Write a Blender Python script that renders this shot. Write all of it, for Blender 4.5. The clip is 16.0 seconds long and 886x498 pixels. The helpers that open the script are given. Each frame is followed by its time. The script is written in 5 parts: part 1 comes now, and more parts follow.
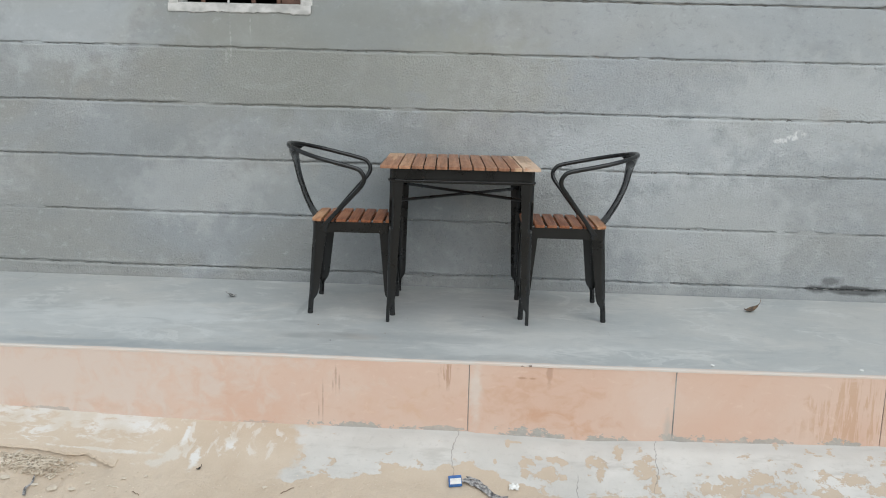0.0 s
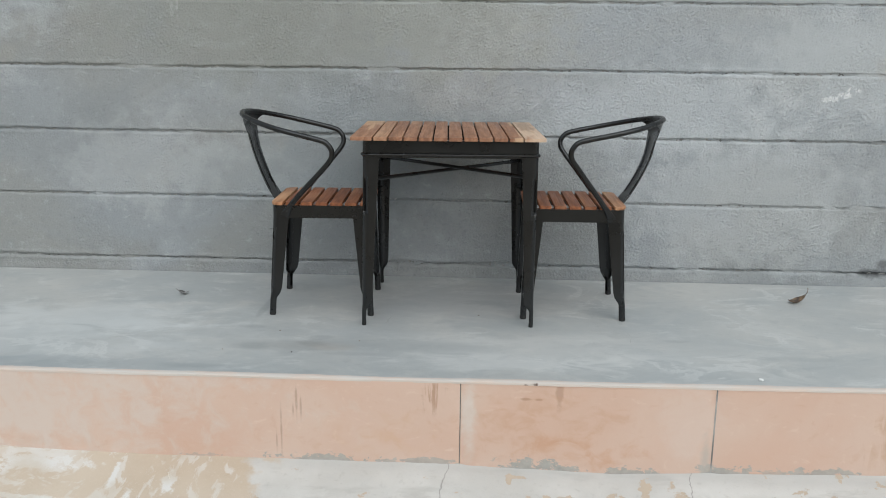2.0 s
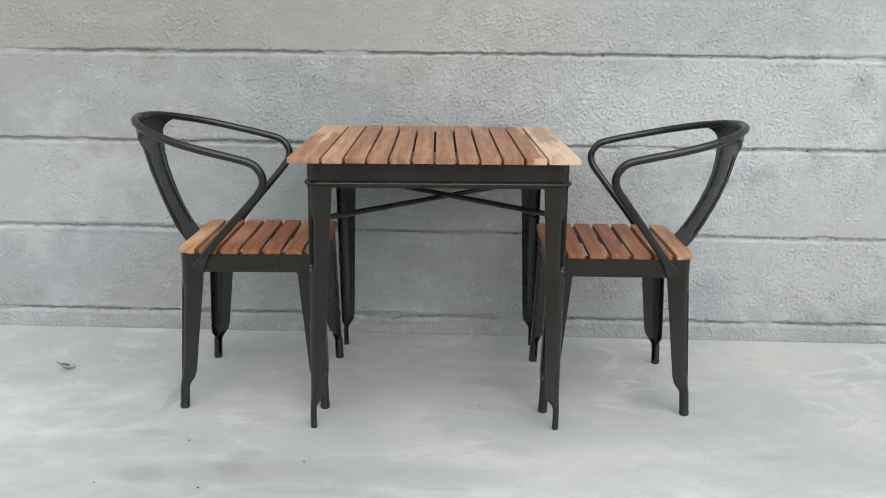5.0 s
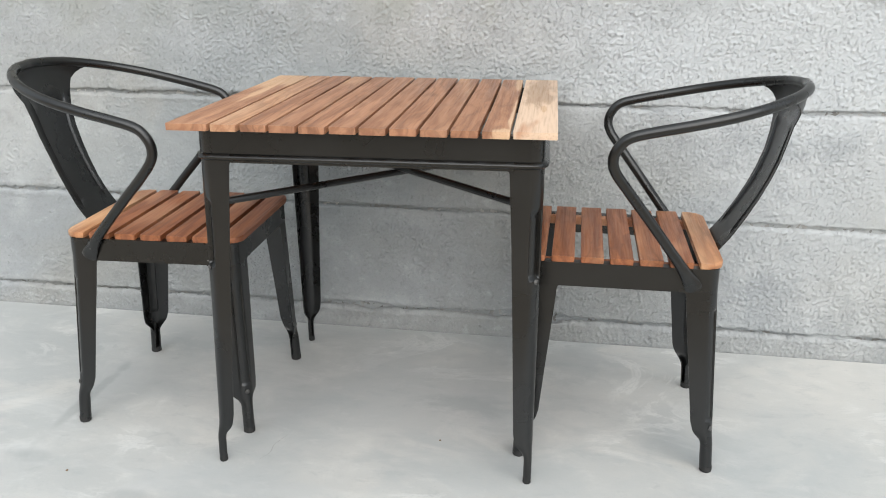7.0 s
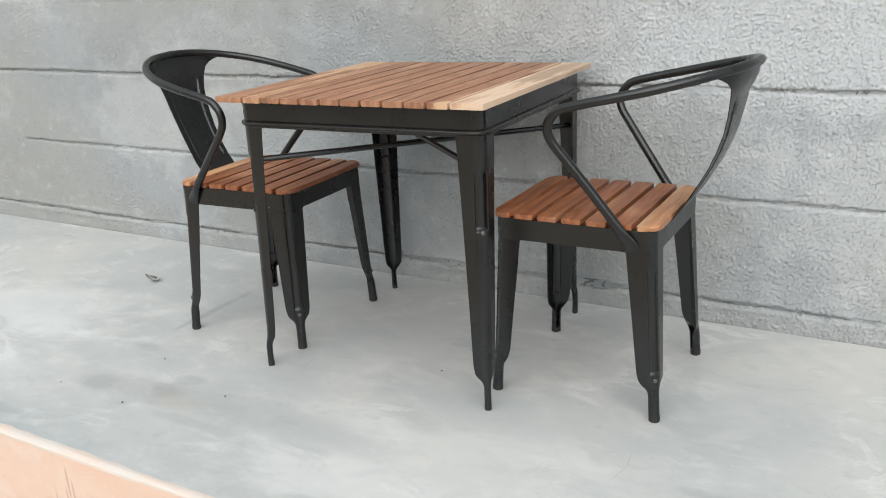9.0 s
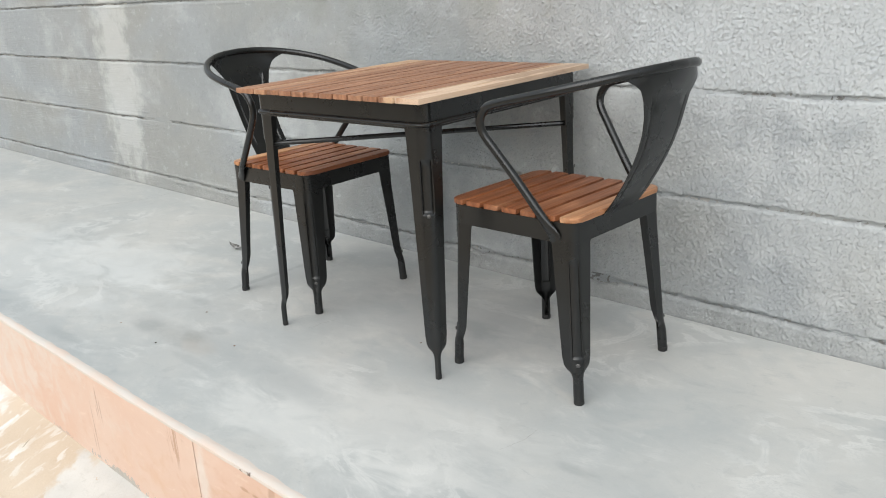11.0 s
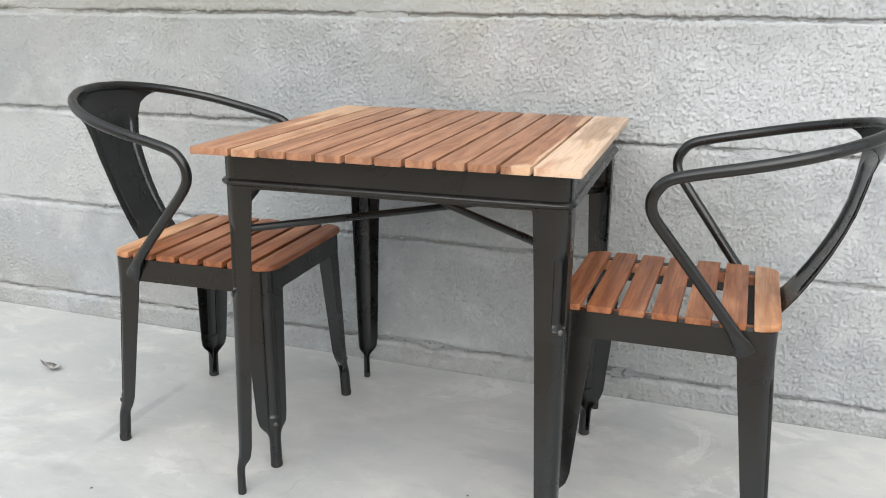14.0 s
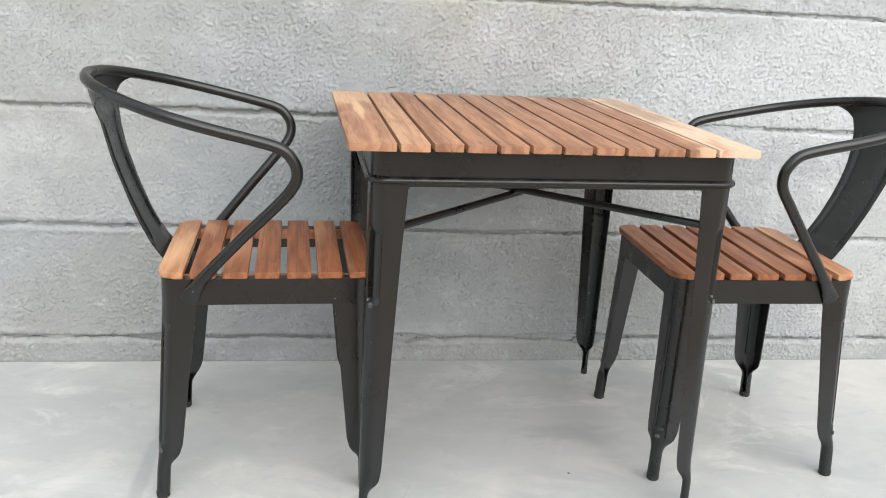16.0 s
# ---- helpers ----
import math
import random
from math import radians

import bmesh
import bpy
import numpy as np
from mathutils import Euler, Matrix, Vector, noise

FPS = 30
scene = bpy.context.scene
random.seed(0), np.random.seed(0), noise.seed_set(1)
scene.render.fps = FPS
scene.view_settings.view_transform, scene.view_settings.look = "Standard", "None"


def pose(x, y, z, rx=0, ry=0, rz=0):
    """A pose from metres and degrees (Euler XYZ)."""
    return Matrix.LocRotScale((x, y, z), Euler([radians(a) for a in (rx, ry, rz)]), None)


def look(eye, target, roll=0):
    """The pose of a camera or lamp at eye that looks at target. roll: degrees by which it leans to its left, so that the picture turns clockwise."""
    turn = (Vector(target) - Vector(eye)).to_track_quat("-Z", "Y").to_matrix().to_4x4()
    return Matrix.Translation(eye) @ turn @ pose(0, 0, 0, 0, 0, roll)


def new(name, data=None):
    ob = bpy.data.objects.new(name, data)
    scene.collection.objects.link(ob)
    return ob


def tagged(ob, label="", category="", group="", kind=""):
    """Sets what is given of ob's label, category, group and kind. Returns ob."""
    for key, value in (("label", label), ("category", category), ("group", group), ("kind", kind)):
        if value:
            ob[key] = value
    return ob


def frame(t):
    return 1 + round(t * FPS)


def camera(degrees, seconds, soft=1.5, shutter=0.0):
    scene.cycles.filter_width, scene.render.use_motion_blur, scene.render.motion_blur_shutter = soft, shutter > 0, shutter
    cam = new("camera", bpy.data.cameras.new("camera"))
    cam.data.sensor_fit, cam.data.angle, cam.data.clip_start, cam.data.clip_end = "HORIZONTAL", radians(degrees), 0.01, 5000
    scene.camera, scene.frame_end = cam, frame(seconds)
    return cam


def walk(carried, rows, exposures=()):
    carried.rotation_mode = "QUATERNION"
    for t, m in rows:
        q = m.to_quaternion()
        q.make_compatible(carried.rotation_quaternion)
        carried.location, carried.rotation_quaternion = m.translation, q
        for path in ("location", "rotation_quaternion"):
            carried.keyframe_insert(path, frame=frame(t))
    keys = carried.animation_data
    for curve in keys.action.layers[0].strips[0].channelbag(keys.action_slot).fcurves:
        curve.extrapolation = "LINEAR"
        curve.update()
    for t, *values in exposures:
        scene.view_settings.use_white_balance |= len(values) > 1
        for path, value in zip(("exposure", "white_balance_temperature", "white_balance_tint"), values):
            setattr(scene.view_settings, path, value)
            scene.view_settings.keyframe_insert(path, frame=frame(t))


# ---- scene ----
cam = camera(54.22, 16.0, soft=1.0)
PATH = [
    (0, (0.093, -4.81, 1.135), (0.008, -2.847, 0.761), 1.5),
    (0.5, (0.042, -4.633, 1.143), (-0.036, -2.68, 0.72), 1.5),
    (1, (0.038, -4.479, 1.123), (-0.046, -2.528, 0.69), 0.4),
    (1.5, (0.111, -4.279, 1.113), (0.028, -2.33, 0.674), 0.4),
    (2, (0.135, -4.093, 1.094), (0.041, -2.148, 0.64), 0.6),
    (2.5, (0.092, -3.869, 1.101), (-0.003, -1.929, 0.624), 0.7),
    (3, (0.055, -3.73, 1.087), (-0.041, -1.791, 0.608), 0.6),
    (3.5, (0.076, -3.557, 1.094), (-0.018, -1.621, 0.604), 0.7),
    (4, (0.1, -3.365, 1.104), (0.008, -1.43, 0.606), 0.6),
    (4.2, (0.092, -3.291, 1.097), (-0.001, -1.356, 0.599), 0.6),
    (4.9, (0.095, -3.016, 1.087), (0.022, -1.081, 0.588), 0.55),
    (5.6, (0.128, -2.750, 1.074), (0.055, -0.819, 0.558), 0.29),
    (6.3, (0.241, -2.535, 1.061), (0.081, -0.622, 0.498), 0.15),
    (6.5, (0.265, -2.471, 1.06), (0.058, -0.572, 0.467), 0.46),
    (7, (0.414, -2.358, 1.056), (0.103, -0.487, 0.424), 0.22),
    (7.5, (0.636, -2.324, 1.049), (0.008, -0.538, 0.406), -1.18),
    (8, (0.819, -2.391, 1.049), (0.026, -0.669, 0.413), -2.69),
    (8.5, (1.039, -2.453, 1.043), (0.143, -0.781, 0.411), -2.31),
    (9, (1.223, -2.439, 1.054), (0.255, -0.806, 0.425), -3.04),
    (9.5, (1.443, -2.377, 1.045), (0.339, -0.834, 0.412), -2.56),
    (9.7, (1.524, -2.369, 1.057), (0.333, -0.893, 0.425), -3.53),
    (10.2, (1.722, -2.31, 1.055), (0.415, -0.933, 0.428), -3.82),
    (10.75, (1.868, -2.242, 1.047), (0.502, -0.916, 0.436), -3.90),
    (11.3, (1.883, -2.198, 1.037), (0.52, -0.86, 0.442), -3.55),
    (11.8, (1.734, -2.201, 1.031), (0.427, -0.808, 0.438), -2.73),
    (12, (1.649, -2.209, 1.019), (0.346, -0.813, 0.425), -2.50),
    (12.5, (1.398, -2.245, 1.025), (0.208, -0.754, 0.425), -1.17),
    (13, (1.18, -2.216, 1.012), (0.095, -0.648, 0.409), -0.34),
    (13.5, (0.93, -2.185, 1.025), (-0.001, -0.513, 0.441), -1.21),
    (14, (0.63, -2.193, 1.026), (-0.026, -0.385, 0.478), 0.42),
    (14.5, (0.358, -2.211, 1.007), (-0.201, -0.372, 0.455), 0.41),
    (15, (0.069, -2.167, 1.02), (-0.426, -0.311, 0.461), 0.14),
    (15.5, (-0.187, -2.185, 0.996), (-0.218, -0.261, 0.452), 3.78),
    (16, (-0.405, -2.262, 1.011), (-0.152, -0.363, 0.438), 2.97),
]
EXPOSURES = [
    (0.0, 0.0, 6230, 8.5), (1.0, -0.05, 6230, 8.5), (3.0, -0.05, 6250, 8.5), (3.5, 0.13, 6320, 9), (4.2, 0.33, 6400, 10), (6.3, 0.5, 6500, 10.5), (6.5, 0.52, 6500, 10.5), (7.0, 0.72, 6550, 11), (8.0, 0.68, 6600, 11),
    (8.5, 0.60, 6550, 10.5), (9.0, 0.55, 6550, 10.5), (9.5, 0.55, 6550, 10.5), (12.0, 0.47, 6550, 10), (12.5, 0.56, 6550, 11), (13.0, 0.62, 6600, 11.5), (13.5, 0.80, 6580, 12), (14.0, 0.80, 6580, 12), (14.5, 0.88, 6600, 12), (15.0, 0.86, 6600, 12), (16.0, 0.92, 6600, 12),
]
walk(cam, [(t, look(eye, target, roll)) for t, eye, target, roll in PATH], EXPOSURES)

# ---- daylight: a bright overcast sky ----
SUN_ELEVATION, SUN_TURN = 38.0, 160.0
world = bpy.data.worlds.new("overcast")
scene.world = world
world.use_nodes = True
wn, wl = world.node_tree.nodes, world.node_tree.links
sky = wn.new("ShaderNodeTexSky")
sky.sky_type = "NISHITA"
sky.sun_disc = False
sky.sun_elevation = radians(SUN_ELEVATION)
sky.sun_rotation = radians(SUN_TURN)
sky.dust_density = 4.0
cloud = wn.new("ShaderNodeMix")
cloud.data_type = "RGBA"
cloud.inputs["Factor"].default_value = 0.72
cloud.inputs["B"].default_value = (8.6, 9.2, 9.4, 1)
wl.new(sky.outputs["Color"], cloud.inputs["A"])
wl.new(cloud.outputs["Result"], wn["Background"].inputs["Color"])
wn["Background"].inputs["Strength"].default_value = 0.098
sun = new("sun", bpy.data.lights.new("sun", "SUN"))
sun.data.energy, sun.data.angle, sun.data.color = 1.9, radians(75), (1.0, 0.99, 0.96)
sun.matrix_world = look((1.8, -4.95, 4.1), (0, 0, 0))


# ---- materials ----
def material(name, rough=0.6, metal=0.0):
    """A node material: its tree, a maker of nodes and the surface shader."""
    mat = bpy.data.materials.new(name)
    mat.use_nodes = True
    nodes, links = mat.node_tree.nodes, mat.node_tree.links
    bsdf = nodes["Principled BSDF"]
    bsdf.inputs["Roughness"].default_value = rough
    bsdf.inputs["Metallic"].default_value = metal

    def node(kind, values=None, **settings):
        n = nodes.new("ShaderNode" + kind)
        if "operation" in settings:
            n.operation = settings["operation"]
        if "data_type" in settings:
            n.data_type, n.blend_type = settings["data_type"], settings["blend_type"]
        if "wave_type" in settings:
            n.wave_type, n.bands_direction = settings["wave_type"], settings["bands_direction"]
        for key, value in (values or {}).items():
            if hasattr(value, "is_output"):
                links.new(value, n.inputs[key])
            else:
                n.inputs[key].default_value = value
        return n

    return mat, node, bsdf, links


def coords(node, scale=(1, 1, 1), place=(0, 0, 0), shuffle=0.0, kind="Object"):
    """Texture coordinates in metres, scaled; shuffle moves every object to another stretch of the pattern."""
    vector = node("TexCoord").outputs[kind]
    if shuffle:
        spread = node("VectorMath", {0: (shuffle, shuffle * 1.7, shuffle * 0.6), "Scale": node("ObjectInfo").outputs["Random"]}, operation="SCALE")
        vector = node("VectorMath", {0: vector, 1: spread.outputs["Vector"]}, operation="ADD").outputs["Vector"]
    return node("Mapping", {"Vector": vector, "Scale": scale, "Location": place}).outputs["Vector"]


def noise_at(node, vector, scale, detail=4.0, rough=0.55, warp=0.0):
    return node("TexNoise", {"Vector": vector, "Scale": scale, "Detail": detail, "Roughness": rough, "Distortion": warp}).outputs["Fac"]


def ramp(node, value, low, high, a=0.0, b=1.0, smooth=True):
    n = node("MapRange", {"Value": value, "From Min": low, "From Max": high, "To Min": a, "To Max": b})
    n.interpolation_type = "SMOOTHSTEP" if smooth else "LINEAR"
    return n.outputs["Result"]


def mix(node, factor, a, b, blend="MIX"):
    n = node("Mix", data_type="RGBA", blend_type=blend)
    for key, value in (("Factor", factor), ("A", a), ("B", b)):
        if hasattr(value, "is_output"):
            n.id_data.links.new(value, n.inputs[key])
        else:
            n.inputs[key].default_value = value if key == "Factor" else (*value, 1)
    return n.outputs["Result"]


def math_node(node, operation, a, b=0.0):
    return node("Math", {0: a, 1: b}, operation=operation).outputs["Value"]


def bump(node, height, strength, distance, below=None):
    values = {"Height": height, "Strength": strength, "Distance": distance}
    if below is not None:
        values["Normal"] = below
    return node("Bump", values).outputs["Normal"]


def spot(node, vector, centre, size, edge=0.5, wobble=None):
    """1 inside an ellipsoid round a centre (world metres), 0 outside, with a soft, uneven edge."""
    d = node("VectorMath", {0: vector, 1: centre}, operation="SUBTRACT").outputs["Vector"]
    d = node("VectorMath", {0: d, 1: size}, operation="DIVIDE").outputs["Vector"]
    r = node("VectorMath", {0: d}, operation="LENGTH").outputs["Value"]
    if wobble is not None:
        r = math_node(node, "ADD", r, wobble)
    return ramp(node, r, 1.0 + edge, 1.0 - edge)


def make_stucco():
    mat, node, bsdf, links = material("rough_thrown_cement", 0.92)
    c = coords(node)
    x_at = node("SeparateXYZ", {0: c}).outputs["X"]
    pick = node("ObjectInfo").outputs["Random"]
    broad = noise_at(node, coords(node, (1, 1, 1.5), shuffle=0.6), 0.9, 3.0, 0.5, 0.8)
    blotch = noise_at(node, coords(node, (1, 1, 1.3), shuffle=0.4), 2.6, 5.0, 0.62, 0.6)
    grain = noise_at(node, c, 300.0, 3.0, 0.65)
    lumps = noise_at(node, c, 210.0, 3.0, 0.65)
    crust = noise_at(node, c, 30.0, 4.0, 0.65, 0.4)
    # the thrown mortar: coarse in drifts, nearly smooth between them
    coarse = math_node(node, "ADD", noise_at(node, c, 3.1, 4.0, 0.6, 0.5), ramp(node, x_at, -1.6, 0.6, -0.12, 0.08, False))
    coarse = ramp(node, coarse, 0.36, 0.58, 0.5, 1.0)
    crumbs = math_node(node, "MULTIPLY", ramp(node, lumps, 0.56, 0.70), coarse)
    tint = mix(node, ramp(node, broad, 0.38, 0.62), (0.286, 0.307, 0.318), (0.281, 0.286, 0.271))
    tint = mix(node, ramp(node, pick, 0.0, 1.0, 0.0, 0.25, False), tint, (0.348, 0.364, 0.373))
    tint = mix(node, ramp(node, blotch, 0.50, 0.74, 0, 0.35), tint, (0.496, 0.516, 0.530))
    # the wall's uneven light put into its colour: paler rightwards and higher up
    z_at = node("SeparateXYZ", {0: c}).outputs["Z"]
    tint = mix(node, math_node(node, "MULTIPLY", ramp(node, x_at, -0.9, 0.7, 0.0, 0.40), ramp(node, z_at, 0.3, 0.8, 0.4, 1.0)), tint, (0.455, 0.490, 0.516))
    tint = mix(node, ramp(node, blotch, 0.48, 0.28, 0, 0.5), tint, (0.261, 0.278, 0.282))
    mottle = noise_at(node, coords(node, (1, 1, 1.25)), 17.0, 7.0, 0.74, 0.3)
    tint = mix(node, ramp(node, mottle, 0.47, 0.33, 0, 0.38), tint, (0.217, 0.230, 0.235))
    tint = mix(node, ramp(node, mottle, 0.55, 0.68, 0, 0.32), tint, (0.505, 0.535, 0.549))
    # relief shading put into the colour: paler crumb tops, fine dark specks
    tint = mix(node, math_node(node, "MULTIPLY", crumbs, 0.14), tint, (0.625, 0.634, 0.634))
    tint = mix(node, ramp(node, grain, 0.56, 0.72, 0, 0.10), tint, (0.208, 0.217, 0.217))
    speck = noise_at(node, c, 48.0, 6.0, 0.78)
    tint = mix(node, ramp(node, speck, 0.43, 0.28, 0, 0.25), tint, (0.227, 0.235, 0.235))
    tint = mix(node, ramp(node, speck, 0.58, 0.72, 0, 0.18), tint, (0.591, 0.599, 0.599))
    pits = ramp(node, noise_at(node, c, 40.0, 2.0, 0.5), 0.29, 0.25, 0, 0.3)
    dots = noise_at(node, c, 150.0, 3.0, 0.7)
    tint = mix(node, ramp(node, dots, 0.46, 0.31, 0, 0.30), tint, (0.22, 0.228, 0.23))
    tint = mix(node, pits, tint, (0.091, 0.096, 0.096))
    wob = ramp(node, noise_at(node, c, 9.0, 4.0, 0.6), 0.2, 0.8, -0.5, 0.5)
    scuff = ramp(node, noise_at(node, coords(node, (1, 1, 0.6)), 48.0, 4.0, 0.7), 0.44, 0.54)
    # old stains: a washed-out streak, a sooty foot, chalky scuffs and a patched chip
    for centre, size, tone, much, broken in (
        ((0.95, 0.0, 0.80), (0.55, 1.0, 0.20), (0.532, 0.560, 0.579), 0.4, 0),
        ((-2.25, 0.0, 1.42), (0.45, 1.0, 0.25), (0.50, 0.535, 0.56), 0.35, 0),
        ((1.9, 0.0, 1.05), (0.6, 1.0, 0.25), (0.522, 0.541, 0.541), 0.4, 0),
        ((0.0, 0.0, 1.18), (0.45, 1.0, 0.22), (0.399, 0.408, 0.370), 0.5, 0),
        ((-0.7, 0.0, 1.27), (0.9, 1.0, 0.36), (0.261, 0.276, 0.256), 0.5, 0),
        ((-0.9, 0.0, 0.5), (0.7, 1.0, 0.13), (0.342, 0.370, 0.380), 0.4, 0),
        ((1.35, 0.0, 0.40), (0.5, 1.0, 0.3), (0.512, 0.532, 0.536), 0.4, 0),
        ((-0.45, 0.0, 0.62), (0.40, 1.0, 0.32), (0.237, 0.261, 0.270), 0.5, 0),
        ((-1.70, 0.0, 0.66), (0.28, 1.0, 0.22), (0.237, 0.256, 0.265), 0.45, 0),
        ((-1.55, 0.0, 0.52), (0.35, 1.0, 0.2), (0.475, 0.494, 0.498), 0.35, 0),
        ((-2.93, 0.0, 0.62), (0.2, 1.0, 0.6), (0.540, 0.550, 0.540), 0.55, 0),
        ((2.15, 0.0, 0.062), (0.22, 1.0, 0.022), (0.04, 0.04, 0.04), 0.75, 0),
        ((2.06, 0.0, 0.11), (0.05, 1.0, 0.03), (0.05, 0.05, 0.05), 0.6, 0),
        ((1.705, 0.0, 0.880), (0.040, 1.0, 0.012), (0.72, 0.73, 0.72), 0.7, 1),
        ((1.755, 0.0, 0.897), (0.040, 1.0, 0.014), (0.72, 0.73, 0.72), 0.7, 1),
        ((1.805, 0.0, 0.922), (0.030, 1.0, 0.016), (0.72, 0.73, 0.72), 0.7, 1),
        ((-1.31, 0.0, 1.33), (0.005, 1.0, 0.15), (0.50, 0.51, 0.50), 0.35, 1),
        ((-1.20, 0.0, 1.42), (0.004, 1.0, 0.05), (0.50, 0.51, 0.50), 0.35, 1),
        ((-1.33, 0.0, 1.25), (0.012, 1.0, 0.05), (0.48, 0.49, 0.48), 0.3, 1),
        ((-2.14, 0.0, 1.045), (0.05, 1.0, 0.045), (0.313, 0.313, 0.294), 0.55, 0),
        ((1.95, 0.0, 1.02), (0.05, 1.0, 0.05), (0.380, 0.370, 0.351), 0.4, 0),
    ):
        m = spot(node, c, centre, size, 0.4, wob)
        m = math_node(node, "MULTIPLY", m, scuff) if broken else m
        tint = mix(node, math_node(node, "MULTIPLY", m, much), tint, tone)
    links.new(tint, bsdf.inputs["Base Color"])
    bsdf.inputs["Specular IOR Level"].default_value = 0.2
    height = math_node(node, "ADD", crumbs, math_node(node, "MULTIPLY", grain, 0.3))
    n = bump(node, crust, 0.12, 0.004)
    links.new(bump(node, height, 1.0, 0.0019, n), bsdf.inputs["Normal"])
    return mat


